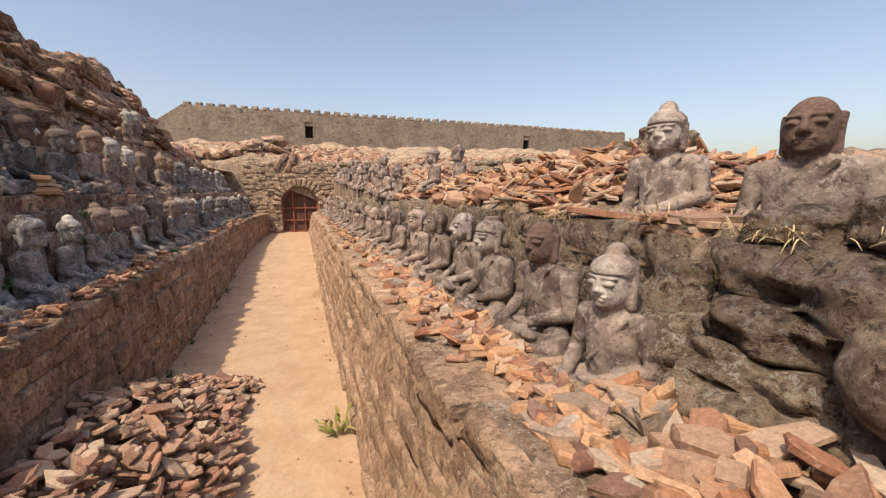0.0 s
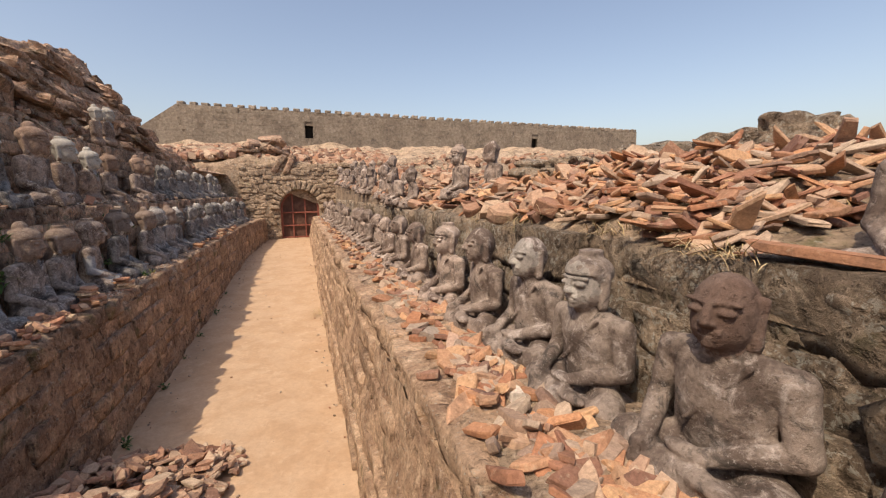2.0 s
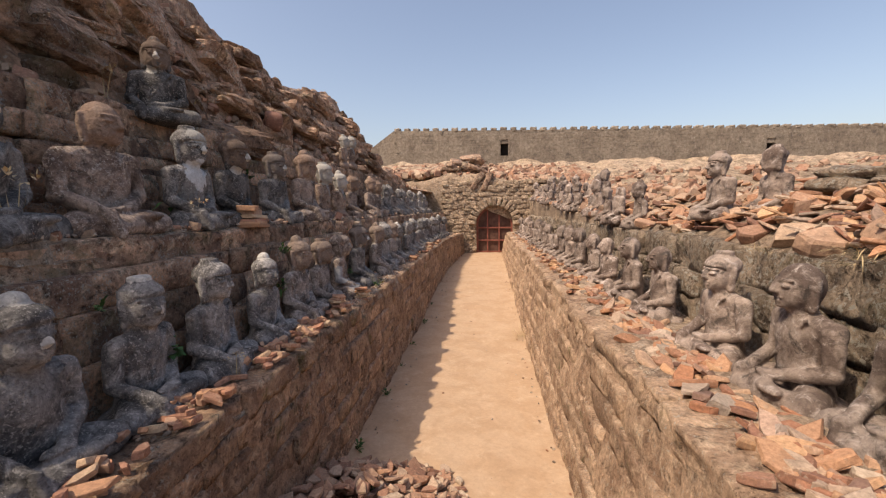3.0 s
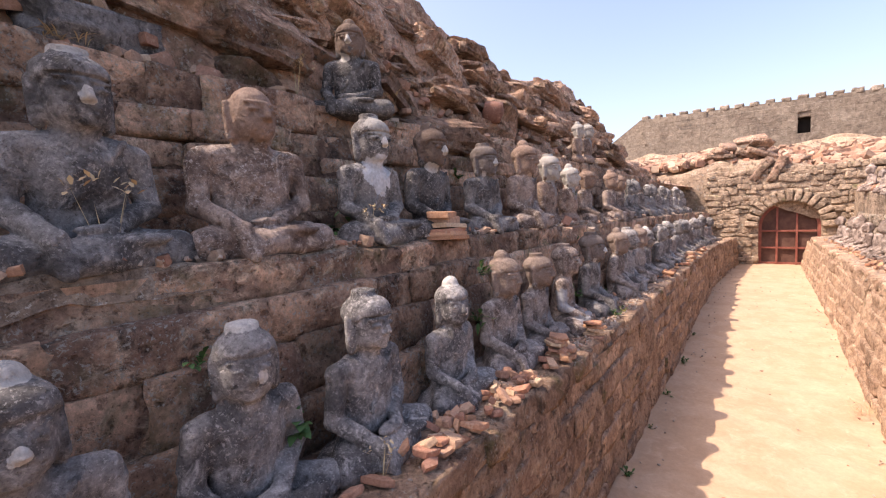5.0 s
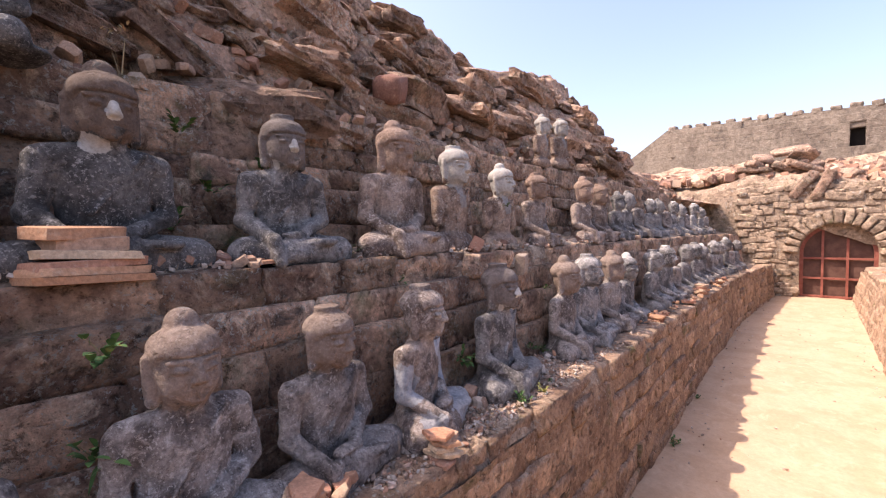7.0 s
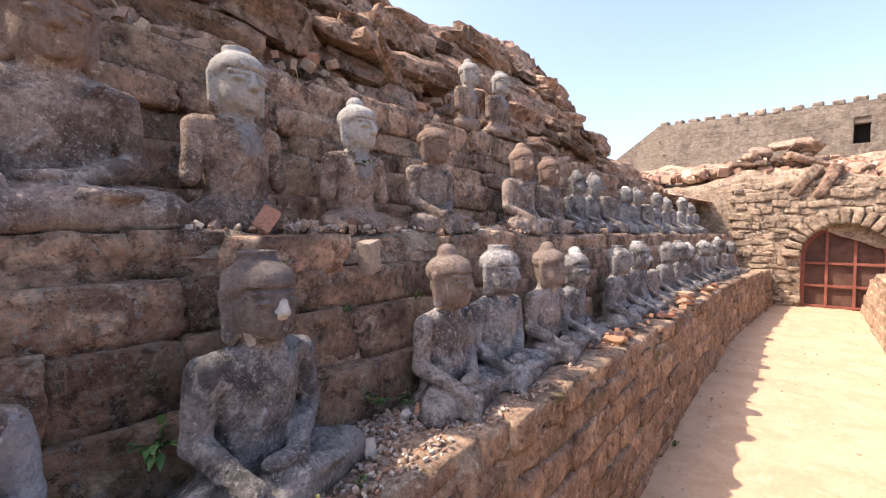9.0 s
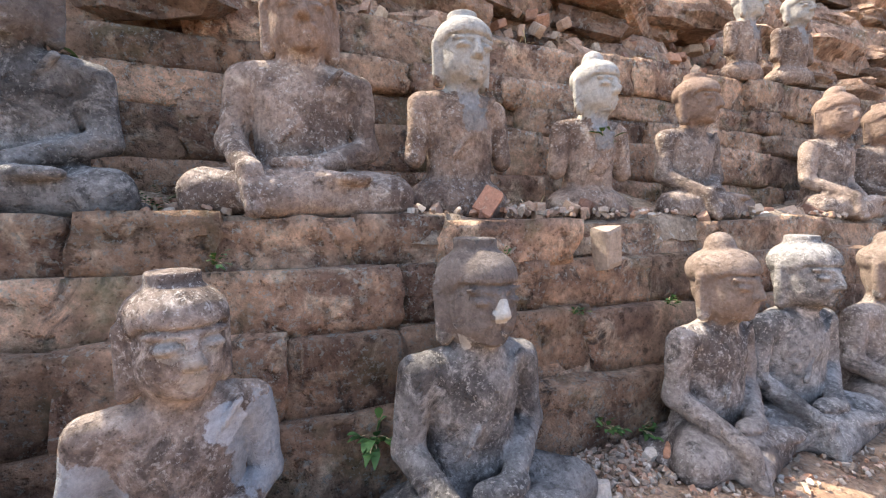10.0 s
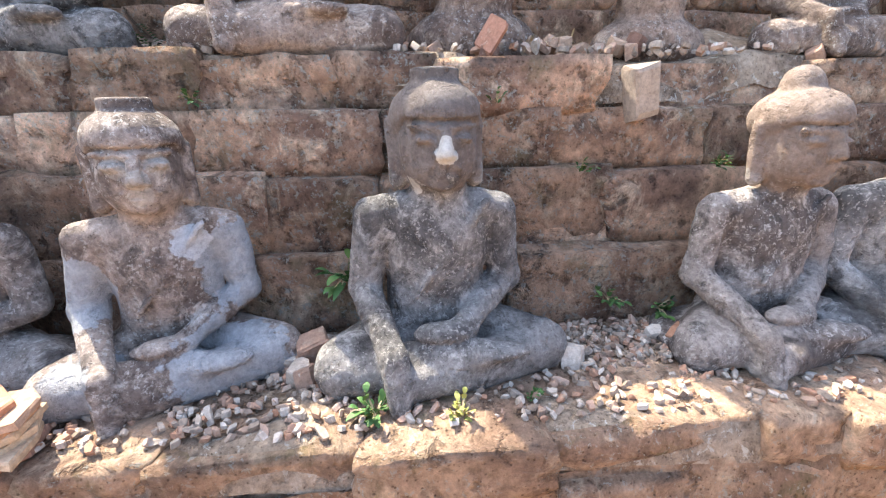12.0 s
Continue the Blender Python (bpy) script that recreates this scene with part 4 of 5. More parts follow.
upper = [
    (2.35, (11, MID, "knot", 0.006, 1.12, 0.1), IDOL, "dark grey seated Buddha against the block wall", 0.95),
    (2.91, (31, FINE, "drum", 0.004, 1.05, 0.0), IDOL_LIT_TOP, "large seated Buddha with a whitened nose and sunlight painted on its cap", 0.98),
    (3.45, (32, FINE, "bald", 0.0055, 1.22, 0.15), IDOL_EARTH, "broken seated Buddha with a worn brown head", 1.04),
    (4.10, (33, FINE, "drum", 0.003, 1.05, -0.05), IDOL_COLLAR, "dark seated Buddha with a white plaster collar and nose", 0.99),
    (4.59, (34, FINE, "knot", 0.0035, 1.05, 0.0), IDOL_BLACK, "black seated Buddha behind a stack of tiles", 1.01),
    (5.22, (31, FINE, "drum", 0.004, 1.05, 0.0), IDOL_NOSE, "dark grey seated Buddha with a whitened nose", 0.97),
    (5.88, (34, FINE, "knot", 0.0035, 1.05, 0.0), IDOL_EARTH, "brown and grey seated Buddha with a whitened nose", 1.08),
    (6.40, (35, FINE, "drum", 0.003, 0.95, 0.0), IDOL_HEAD, "seated Buddha with a pale cement head on a ruined body", 1.02),
    (6.95, (36, FINE, "knot", 0.003, 0.95, 0.3), IDOL_HEAD, "seated Buddha with a pale cement head tilted aside", 0.92),
    (7.49, (15, FINE, "drum", 0.004, 1.08, 0.15), IDOL_EARTH, "crumbled brown seated statue with a worn head", 0.92),
    (8.48, (12, MID, "knot", 0.006, 1.08, -0.3), IDOL_EARTH, "worn brown seated Buddha against the wall", 0.98),
    (8.92, (12, MID, "drum", 0.006, 1.08, -0.3), IDOL_EARTH, "worn brown seated statue against the wall", 0.95),
    (9.50, (11, MID, "knot", 0.006, 1.12, 0.1), IDOL, "worn grey seated Buddha against the wall", 0.86),
]
for y, key, mat, label, size in upper:
    idol(-2.14, y, 1.675, key, mat, label, UP, 90 + 5 * math.sin(y * 7), size)
y, i = 10.05, 0
while y < 15.2:
    idol(-2.20 + float(left_shift(y)) * 0.6, y, 1.68, [(21, FAR, "knot", 0.008, 1.0, 0.2), (22, FAR, "none", 0.008, 1.05, 0.0), (23, FAR, "drum", 0.007, 1.0, -0.2)][i % 3],
         (IDOL, IDOL_BROWN, IDOL_LIT_TOP)[i % 3], "worn grey seated figure on the upper ledge", UP, 90, 0.92 + 0.08 * math.sin(i * 1.9))
    y += 0.5 + 0.1 * math.sin(i * 2.7)
    i += 1
for y in (1.75, 1.1, 0.5):
    idol(-2.22, y, 1.675, (11, MID, "knot", 0.006, 1.12, 0.1), IDOL, "dark grey seated Buddha against the block wall", UP, 90, 1.0)

# the third terrace: a few figures above the upper wall
TOPROW = "figures on the top terrace"
idol(-2.52, 8.33, 2.46, (36, FINE, "knot", 0.003, 0.95, 0.3), IDOL_HEAD, "pale-headed seated Buddha high on the ruin", TOPROW, 95, 0.80)
idol(-2.55, 8.82, 2.50, (35, FINE, "drum", 0.003, 0.95, 0.0), IDOL_HEAD, "pale-headed seated Buddha high on the ruin", TOPROW, 85, 0.84)
idol(-2.50, 4.32, 2.40, (34, FINE, "knot", 0.0035, 1.05, 0.0), IDOL_BLACK, "dark seated figure high on the ruin, seen in profile", TOPROW, 40, 0.85)

# right row
right = [
    (1.04, 0.18, 0.84, (13, FINE, "drum", 0.004, 1.1, 0.0), IDOL, "grey stone statue in the shade at the ledge's end", 0.92, -88),
    (1.09, 1.33, 0.875, (41, FINE, "knot", 0.003, 1.1, 0.0), IDOL_SUN_FACE, "sunlit seated Buddha with a pale cement head", 0.90, -78),
    (1.14, 1.90, 0.92, (42, FINE, "bald", 0.003, 1.2, 0.1), IDOL_SUN_DARK, "sunlit seated Buddha with a dark red-brown head", 0.98, -84),
    (1.10, 2.44, 0.92, (43, FINE, "drum", 0.003, 1.2, 0.0), IDOL_SUN_FACE, "sunlit grey seated Buddha with a pale face", 0.92, -84),
    (1.12, 2.91, 0.935, (44, FINE, "bald", 0.004, 1.12, -0.1), IDOL_SUN_FACE, "sunlit grey seated Buddha with a pale mouth", 0.96, -86),
    (1.08, 3.42, 0.935, (44, FINE, "bald", 0.004, 1.12, -0.1), IDOL_SUN, "sunlit brown-grey seated Buddha beside brick shards", 0.97, -92),
    (1.06, 4.00, 0.935, (43, FINE, "drum", 0.003, 1.2, 0.0), IDOL_SUN, "sunlit grey seated Buddha with a squared head", 0.91, -86),
]
for x, y, z, key, mat, label, size, yaw in right:
    idol(x, y, z, key, mat, label, RIGHT, yaw, size)
y, i = 4.85, 0
while y < 15.5:
    idol(1.06 - 0.02 * (y - 5), y, 0.94, [(44, FINE, "bald", 0.004, 1.12, -0.1), (21, FAR, "knot", 0.008, 1.0, 0.2), (23, FAR, "drum", 0.007, 1.0, -0.2), (22, FAR, "none", 0.008, 1.05, 0.0)][i % 4 if y > 7 else 0],
         IDOL_SUN, "sunlit worn seated Buddha on the brick-strewn ledge", RIGHT, -90 + 8 * math.sin(i * 4.0), 0.88 + 0.05 * math.sin(i * 2.0))
    y += 0.63 + 0.1 * math.sin(i * 2.3)
    i += 1
for row, (x, z, ya) in enumerate(((1.42, 1.46, 6.4), (1.75, 1.75, 8.2))):
    y, i = ya, 0
    while y < 16.2:
        zz = float(field_height(x, y)) - 0.04
        idol(x + 0.05 * math.sin(i * 5), y, zz, [(21, FAR, "knot", 0.008, 1.0, 0.2), (22, FAR, "none", 0.008, 1.05, 0.0), (23, FAR, "drum", 0.007, 1.0, -0.2)][(i + row) % 3],
             IDOL_SUN, "crumbling sunlit seated figure on the rubble terrace", TIERS, -90 + 12 * math.sin(i * 3.0), 0.78 + 0.1 * math.sin(i * 2.6))
        y += 0.62 + 0.2 * math.sin(i * 3.7)
        i += 1
# the two large figures on the mound
BIG = "large statues on the mound"
idol(1.63, 1.66, 1.49, (45, FINE, "knot", 0.0025, 1.15, 0.0), IDOL_SUN_FACE, "tall sunlit seated Buddha with a whitened face and topknot", BIG, -70, 0.87)
idol(1.72, 1.11, 1.40, (42, FINE, "bald", 0.003, 1.2, 0.1), IDOL_SUN_DARK, "broad seated Buddha with a dark bald head", BIG, -76, 0.96)
# the small upright figure on the mound further on
idol(1.55, 5.05, 1.68, (43, FINE, "drum", 0.003, 1.2, 0.0), IDOL_SUN, "small sunlit figure standing out on the rubble mound", TIERS, -90, 0.80)
idol(1.75, 4.72, 1.68, (23, FAR, "drum", 0.007, 1.0, -0.2), IDOL_SUN, "worn figure beside the small one on the mound", TIERS, -90, 0.80)

# ---- rubble and shards ----
rng = random.Random(77)


def heap(n, where, size, thick, tilt, seed):
    """Matrices for flat pieces: where(rng) gives x, y, z."""
    r = random.Random(seed)
    out = []
    for _ in range(n):
        x, y, z = where(r)
        s = size * r.uniform(0.55, 1.5)
        out.append(pose(x, y, z, r.gauss(0, tilt), r.gauss(0, tilt), r.uniform(0, 360)) @ Matrix.Diagonal((s * r.uniform(0.9, 1.6), s, thick * r.uniform(0.7, 1.5), 1)))
    return out


def near_first(ms, y):
    return sorted(ms, key=lambda m: abs(m.translation.y - y))


# heap on the path's edge
def heap_path(r):
    y = r.uniform(0.9, 4.35)
    top = interp(y, [1.0, 3.2, 4.0, 4.4], [0.62, 0.50, 0.22, 0.02])
    x = r.uniform(-1.33, -0.48 + 0.06 * math.sin(y * 5))
    return x, y, -0.06 + top * min(1, (-0.38 + 0.05 * math.sin(y * 5) - x) / 0.55) * r.random() ** 0.45


hp = tagged(new("brick_heap"), "low heap of dull broken bricks beside the path", "rubble heap")
scatter("brick", near_first(heap(1600, heap_path, 0.085, 0.019, 18, 1), 2.8), BRICK_DARK, hp, 300, "dull broken bricks")


# shards on the right ledge
def right_ledge(r):
    if r.random() < 0.5:
        y, x = r.uniform(-1.0, 1.25), r.uniform(0.66, 1.20)
    else:
        y = r.choice((1.55, 2.05, 2.15, 2.62, 2.7, 3.15, 3.7, 4.35, 4.5, 5.1, 5.7)) + r.gauss(0, 0.16)
        x = 0.80 + r.gauss(0, 0.085)
    up = 0.17 * max(0, 1 - abs(y - 0.55) / 0.9) * min(1, (x - 0.6) / 0.3)
    return x, y, 0.955 + up * r.random() + 0.03 * r.random()


rl = tagged(new("brick_rubble"), "orange broken bricks strewn along the sunny ledge", "rubble")
scatter("brick", near_first([m @ Matrix.Diagonal((1.2, 0.9, 1, 1)) for m in heap(820, right_ledge, 0.10, 0.026, 16, 2)], 1.0), BRICK, rl, 300, "orange brick shards")
rl2 = tagged(new("brick_rubble"), "small orange brick shards along the far part of the sunny ledge", "rubble")
scatter("brick", heap(300, lambda r: (r.uniform(0.62, 0.92), r.uniform(5.5, 15.5), 0.95 + 0.05 * r.random()), 0.07, 0.03, 15, 3), BRICK, rl2, 0, "orange brick shards")


pale = shard_meshes(GRIT)
rng = random.Random(66)
for k in range(26):
    y = rng.uniform(0.2, 1.3) if k < 14 else rng.uniform(1.5, 4.5)
    x, sz = (rng.uniform(0.66, 1.1) if k < 14 else rng.uniform(0.70, 0.88)), rng.uniform(0.07, 0.14)
    up = 0.13 * max(0, 1 - abs(y - 0.55) / 0.9) * min(1, (x - 0.6) / 0.3)
    ob = piece("loose_stone", pale[k % 12], pose(x, y, 0.965 + up, rng.gauss(0, 18), rng.gauss(0, 18), rng.uniform(0, 360)) @ Matrix.Diagonal((sz * 1.3, sz, sz * 0.6, 1)))
    tagged(ob, "pale grey broken stone among the orange bricks", "stone", "pale stones on the sunny ledge")


# slabs on the mound
def mound(r):
    y = r.gauss(3.0, 0.95) if r.random() < 0.8 else r.gauss(5.6, 0.8)
    x = 1.42 + 1.5 * r.random() ** 1.1
    return x, y, float(field_height(x, y)) + 0.005 + 0.055 * r.random()


md = tagged(new("brick_slab_rubble"), "spread of flat orange-red brick slabs on the mound", "rubble")
slabs = [m for m in [m @ Matrix.Diagonal((1.35, 0.8, 1, 1)) for m in heap(1700, mound, 0.10, 0.017, 20, 4)] if not (0.7 < m.translation.y < 1.95 and m.translation.x < 2.0)]
scatter("brick", near_first(slabs, 3.0), BRICK, md, 300, "flat orange brick slabs")
md2 = tagged(new("rubble_scatter"), "scatter of broken brick and stone over the far mound", "rubble")


def far_mound(r):
    y = r.uniform(5.5, 17.5)
    x = 1.4 + 9 * r.random() ** 2
    return x, y, float(field_height(x, y)) + 0.03


scatter("brick", heap(500, far_mound, 0.12, 0.05, 20, 5), BRICK_DARK, md2, 0, "broken brick")
md3 = tagged(new("rubble_scatter"), "scatter of brown stones over the mound and bank", "rubble")


def stones(r):
    if r.random() < 0.5:
        x, y = 1.4 + 14 * r.random() ** 1.7, r.uniform(3, 18)
        return x, y, float(field_height(x, y)) + 0.03
    x, y = r.uniform(-4, 12), r.uniform(17.8, 21.5)
    t = (y - 17.75) / 7
    return x, y, float(interp(x, [-9, -3.2, -1.6, 0, 1.2, 3, 31], [2.8, 2.9, 3.0, 2.75, 2.5, 2.7, 3.5])) * (1 - t) + 4.15 * t + 0.06


scatter("stone", heap(1700, stones, 0.15, 0.09, 22, 6), BRICK_DARK, md3, 0, "brown rubble stones")

md4 = tagged(new("rubble_scatter"), "tumbled brown stones on the bank above the gate", "rubble")


def bank(r):
    x, y = r.uniform(-5, 3.5), 17.5 + 4.5 * r.random() ** 1.3
    t = (y - 17.0) / 7.2
    return x, y, float(interp(x, [-9, -3.2, -1.6, 0, 1.2, 3, 31], [2.8, 2.9, 3.0, 2.75, 2.5, 2.7, 3.5])) * (1 - t) + 4.15 * t + 0.05


scatter("stone", heap(700, bank, 0.24, 0.15, 20, 16), BRICK_DARK, md4, 0, "tumbled brown stones")

# grit on the left ledges
gl = tagged(new("ledge_grit"), "gravel, brick crumbs and small stones on the left ledges", "gravel", "", "stuff")
scatter("crumb", heap(4200, lambda r: (r.uniform(-1.84, -1.42) if r.random() < 0.6 else r.uniform(-1.80, -1.60), r.uniform(2.0, 9.0) if r.random() < 0.4 else r.uniform(5.0, 7.6), 0.948 + 0.012 * r.random()), 0.016, 0.010, 25, 7), GRIT, gl, 0, "grit")
gl2 = tagged(new("ledge_grit"), "gravel and crumbs on the upper left ledge", "gravel", "", "stuff")
scatter("crumb", heap(2200, lambda r: (r.uniform(-2.42, -1.98), r.uniform(2.0, 9.0), 1.69 + 0.02 * r.random()), 0.022, 0.013, 25, 8), GRIT, gl2, 0, "grit")

gl3 = tagged(new("ledge_rubble"), "crumbled brown stones in front of the upper statues", "rubble")
scatter("stone", heap(420, lambda r: (r.uniform(-2.40, -1.98), r.uniform(2.0, 10.0), 1.69 + 0.03 * r.random()), 0.05, 0.03, 18, 9), BRICK_DARK, gl3, 300, "crumbled stones")

# shards along the left ledge, in clusters
cl = tagged(new("tile_shards"), "terracotta and brick shards along the edge of the lower ledge", "rubble")
pl = []
for yc, n, wide in ((3.15, 26, 0.25), (3.75, 34, 0.3), (4.35, 40, 0.28), (4.9, 14, 0.12), (2.5, 20, 0.3), (8.6, 30, 0.3), (10.6, 30, 0.25), (9.6, 12, 0.3), (1.7, 20, 0.4), (12.0, 20, 0.5)):
    pl += heap(n, lambda r: (r.uniform(-1.56, -1.40), r.gauss(yc, wide * 0.6), 0.96 + 0.06 * r.random()), 0.062, 0.022, 14, int(yc * 100))
scatter("tile", pl, TILE, cl, 300, "tile shards")


# neat stacks of tiles
def stack(x, y, z, sizes, seed, label, mat=TILE):
    r = random.Random(seed)
    th = tagged(new("tile_stack"), label, "tile stack")
    meshes = shard_meshes(mat)
    sq = [block_mesh(200 + i, mat, 0.03) for i in range(3)]
    for a, b, t in sizes:
        flatp = t < 0.025 and a < 0.16
        piece("tile", r.choice(meshes) if flatp else r.choice(sq), pose(x + r.uniform(-0.01, 0.01), y + r.uniform(-0.015, 0.015), z + t / 2, r.uniform(-3, 3), r.uniform(-3, 4), r.uniform(-26, 26))
              @ Matrix.Diagonal((a * (1.15 if flatp else 1), b * (1.0 if flatp else 1), t, 1)), th)
        z += t * 0.9
    return th


stack(-1.99, 4.49, 1.675, [(0.22, 0.30, 0.024), (0.20, 0.28, 0.024), (0.19, 0.27, 0.026), (0.16, 0.25, 0.026), (0.13, 0.18, 0.042), (0.13, 0.21, 0.036)], 1, "small stack of terracotta tiles and bricks on the upper ledge")
stack(-1.47, 4.88, 0.95, [(0.11, 0.13, 0.020)] * 8, 2, "leaning stack of terracotta tiles at a statue's knee")
stack(-1.43, 5.43, 0.95, [(0.11, 0.12, 0.018)] * 7, 3, "three reddish tiles stacked beside a statue")
stack(-1.46, 10.65, 0.95, [(0.12, 0.2, 0.03)] * 5, 4, "pile of orange bricks on the ledge")
stack(1.46, 1.38, 1.50, [(0.20, 0.26, 0.022)] * 5, 5, "stack of dark red slabs between the large statues", BRICK_DARK)
stack(1.40, 1.24, 1.48, [(0.18, 0.20, 0.022)] * 6, 6, "stack of dark red slabs below the large statue", BRICK_DARK)
# single pieces
for x, y, z, a, b, t, yaw, tilt, mat, lab in (
        (1.40, 1.80, 1.58, 0.07, 0.42, 0.03, 15, 4, BRICK, "long pale orange tile plank on the wall's edge"),
        (-1.98, 6.42, 1.73, 0.075, 0.085, 0.014, 30, 70, TILE, "broken orange potsherd standing on the upper ledge"),
        (-1.68, 5.94, 0.985, 0.06, 0.08, 0.07, 20, 15, GRIT, "pale broken stone between two statues"),
        (-1.99, 5.10, 1.705, 0.05, 0.17, 0.014, 5, 2, TILE, "flat red tile on the upper ledge"),
        (-1.88, 6.80, 1.585, 0.07, 0.065, 0.14, 10, 12, GRIT, "pale stone chock in the wall's top course")):
    ob = piece("stone_fragment" if mat is GRIT else "tile_fragment", block_mesh(int(y * 100), mat, 0.09), pose(x, y, z, tilt, tilt * 0.4, yaw) @ Matrix.Diagonal((a, b, t, 1)))
    tagged(ob, lab, "fragment")

# ---- boulders and squared stones on the mound ----
for k, (x, y, z, sx, sy, sz, yaw) in enumerate((
        (1.44, 1.20, 1.37, 0.32, 0.42, 0.34, 4), (1.38, 0.80, 1.37, 0.44, 0.46, 0.30, 5), (1.28, 0.84, 1.12, 0.38, 0.50, 0.28, 10), (1.34, 1.26, 1.12, 0.34, 0.42, 0.30, 14), (1.30, 0.34, 1.20, 0.44, 0.46, 0.50, -8),
        (1.34, -0.3, 1.25, 0.4, 0.6, 0.5, 0), (1.54, 0.84, 1.54, 0.36, 0.42, 0.20, 12), (1.62, 0.35, 1.50, 0.5, 0.45, 0.26, 30), (1.48, 1.60, 1.37, 0.30, 0.36, 0.32, -6),
        (2.87, 2.85, 2.03, 0.32, 0.34, 0.26, 20), (3.05, 3.46, 2.02, 0.40, 0.42, 0.24, 50), (3.1, 4.15, 2.04, 0.45, 0.5, 0.22, 70), (2.15, 4.3, 1.93, 0.42, 0.5, 0.2, 10), (3.6, 0.8, 1.90, 0.5, 0.5, 0.25, 5), (3.4, 0.1, 1.85, 0.6, 0.5, 0.25, 25))):
    ob = piece("boulder", rough_block(300 + k, BOULDER, 0.19, 15, 6.5), pose(x, y, z, 3 * math.sin(k), 4 * math.cos(k * 2), yaw) @ Matrix.Diagonal((sx * 1.06, sy * 1.06, sz * 1.06, 1)))
    tagged(ob, "rough lichen-flecked grey-brown boulder in the mound's face", "boulder", "boulders of the mound")

rng = random.Random(61)
loose = shard_meshes(GRIT)[:4]
for i in range(16):
    y = rng.choice((rng.uniform(6.50, 6.90), rng.uniform(5.86, 5.98), rng.uniform(5.3, 5.42), rng.uniform(7.5, 8.2)))
    s = rng.uniform(0.03, 0.075)
    ob = piece("loose_stone", loose[i % 4], pose(rng.uniform(-1.72, -1.55), y, 0.95 + s * 0.3, rng.uniform(-20, 20), rng.uniform(-20, 20), rng.uniform(0, 180)) @ Matrix.Diagonal((s * 1.2, s * 1.4, s, 1)))
    tagged(ob, "pale broken stone lying on the gritty ledge", "stone", "loose stones on the ledge")
ob = piece("grey_rock", rock_mesh(720, IDOL, 3, 0.4), pose(-2.78, 3.15, 2.62, 8, 10, 20) @ Matrix.Diagonal((0.30, 0.52, 0.20, 1)))
tagged(ob, "dark grey fallen rock slab on the ruin's ledge", "rock")

# slabs above the gate
rng = random.Random(41)
slab_data = [rock_mesh(400 + i, RUIN, 2, 0.3) for i in range(5)]
for i in range(34):
    x, y = rng.gauss(-0.9, 0.8), rng.uniform(17.6, 18.9)
    z = 2.75 + 0.95 * math.exp(-((x + 0.9) / 0.8) ** 2) * rng.random() + 0.15
    ob = piece("stone_slab", slab_data[i % 5], pose(x, y, z, rng.gauss(0, 14), rng.gauss(0, 14), rng.uniform(0, 180)) @ Matrix.Diagonal((rng.uniform(0.35, 0.8), rng.uniform(0.3, 0.5), rng.uniform(0.10, 0.2), 1)))
    tagged(ob, "tumbled dark stone slab on top of the gate ruin", "slab", "slabs above the gate")
for x, z, ry in ((-0.55, 2.78, 35), (-0.2, 2.75, 25)):
    ob = piece("stone_slab", slab_data[1], pose(x, 17.35, z, 0, ry, 5) @ Matrix.Diagonal((0.22, 0.35, 0.75, 1)))
    tagged(ob, "upright dark slab leaning above the gateway", "slab", "slabs above the gate")

# blocks tumbled on the left slope
rng = random.Random(51)
slope_rocks = [rough_block(500 + i, RUIN, 0.16, 4, 12.0, False) for i in range(12)]
for i in range(300):
    y = rng.uniform(1.5, 15.0)
    t = rng.random()
    x = -2.58 - 0.25 * (t < 0.2) * rng.random() - 1.15 * t
    z = 2.42 + (float(crest(y)) - 2.43) * max(0, (t * 1.1 - 0.06)) * 0.86
    s = rng.uniform(0.10, 0.25) if i % 4 else rng.uniform(0.24, 0.38)
    piece("ruin_block", slope_rocks[i % 12], pose(x + float(left_shift(y)), y, z, rng.gauss(-7, 8), rng.gauss(10, 9), rng.gauss(0, 16)) @ Matrix.Diagonal((s * 1.3, s * rng.uniform(1.2, 2.6), s * rng.uniform(0.38, 0.75), 1)), ruin)


def slope_litter(r):
    y, t = r.uniform(1.5, 14.5), r.random()
    return -2.55 - 1.25 * t + float(left_shift(y)), y, 2.46 + (float(crest(y)) - 2.43) * max(0, t * 1.1 - 0.08) * 0.86 + r.uniform(-0.03, 0.06)


litter = tagged(new("slope_rubble"), "small broken stones lodged on the ruin slope", "rubble")
scatter("stone", heap(1300, slope_litter, 0.075, 0.045, 22, 52), BRICK_DARK, litter, 0, "small broken stones")
rk = piece("orange_rock", rock_mesh(600, BRICK, 2), pose(-2.72, 6.39, 2.84, 20, 10, 30) @ Matrix.Diagonal((0.2, 0.26, 0.2, 1)))
tagged(rk, "orange broken rock on the ruin slope", "rock")


# ---- plants ----
def blade(bm, base, direction, length, width, droop=0.4, seg=4):
    d = Vector(direction).normalized()
    side = d.cross(Vector((0, 0, 1)))
    side = (side if side.length > 1e-3 else Vector((1, 0, 0))).normalized()
    prev = None
    for i in range(seg + 1):
        t = i / seg
        c = Vector(base) + d * length * t - Vector((0, 0, 1)) * droop * length * t * t
        w = width * math.sin(math.pi * min(0.97, 0.12 + 0.88 * t)) / 2
        pair = (bm.verts.new(c - side * w + Vector((0, 0, w * 0.3))), bm.verts.new(c + side * w + Vector((0, 0, w * 0.3))))
        if prev:
            bm.faces.new((prev[0], prev[1], pair[1], pair[0]))
        prev = pair


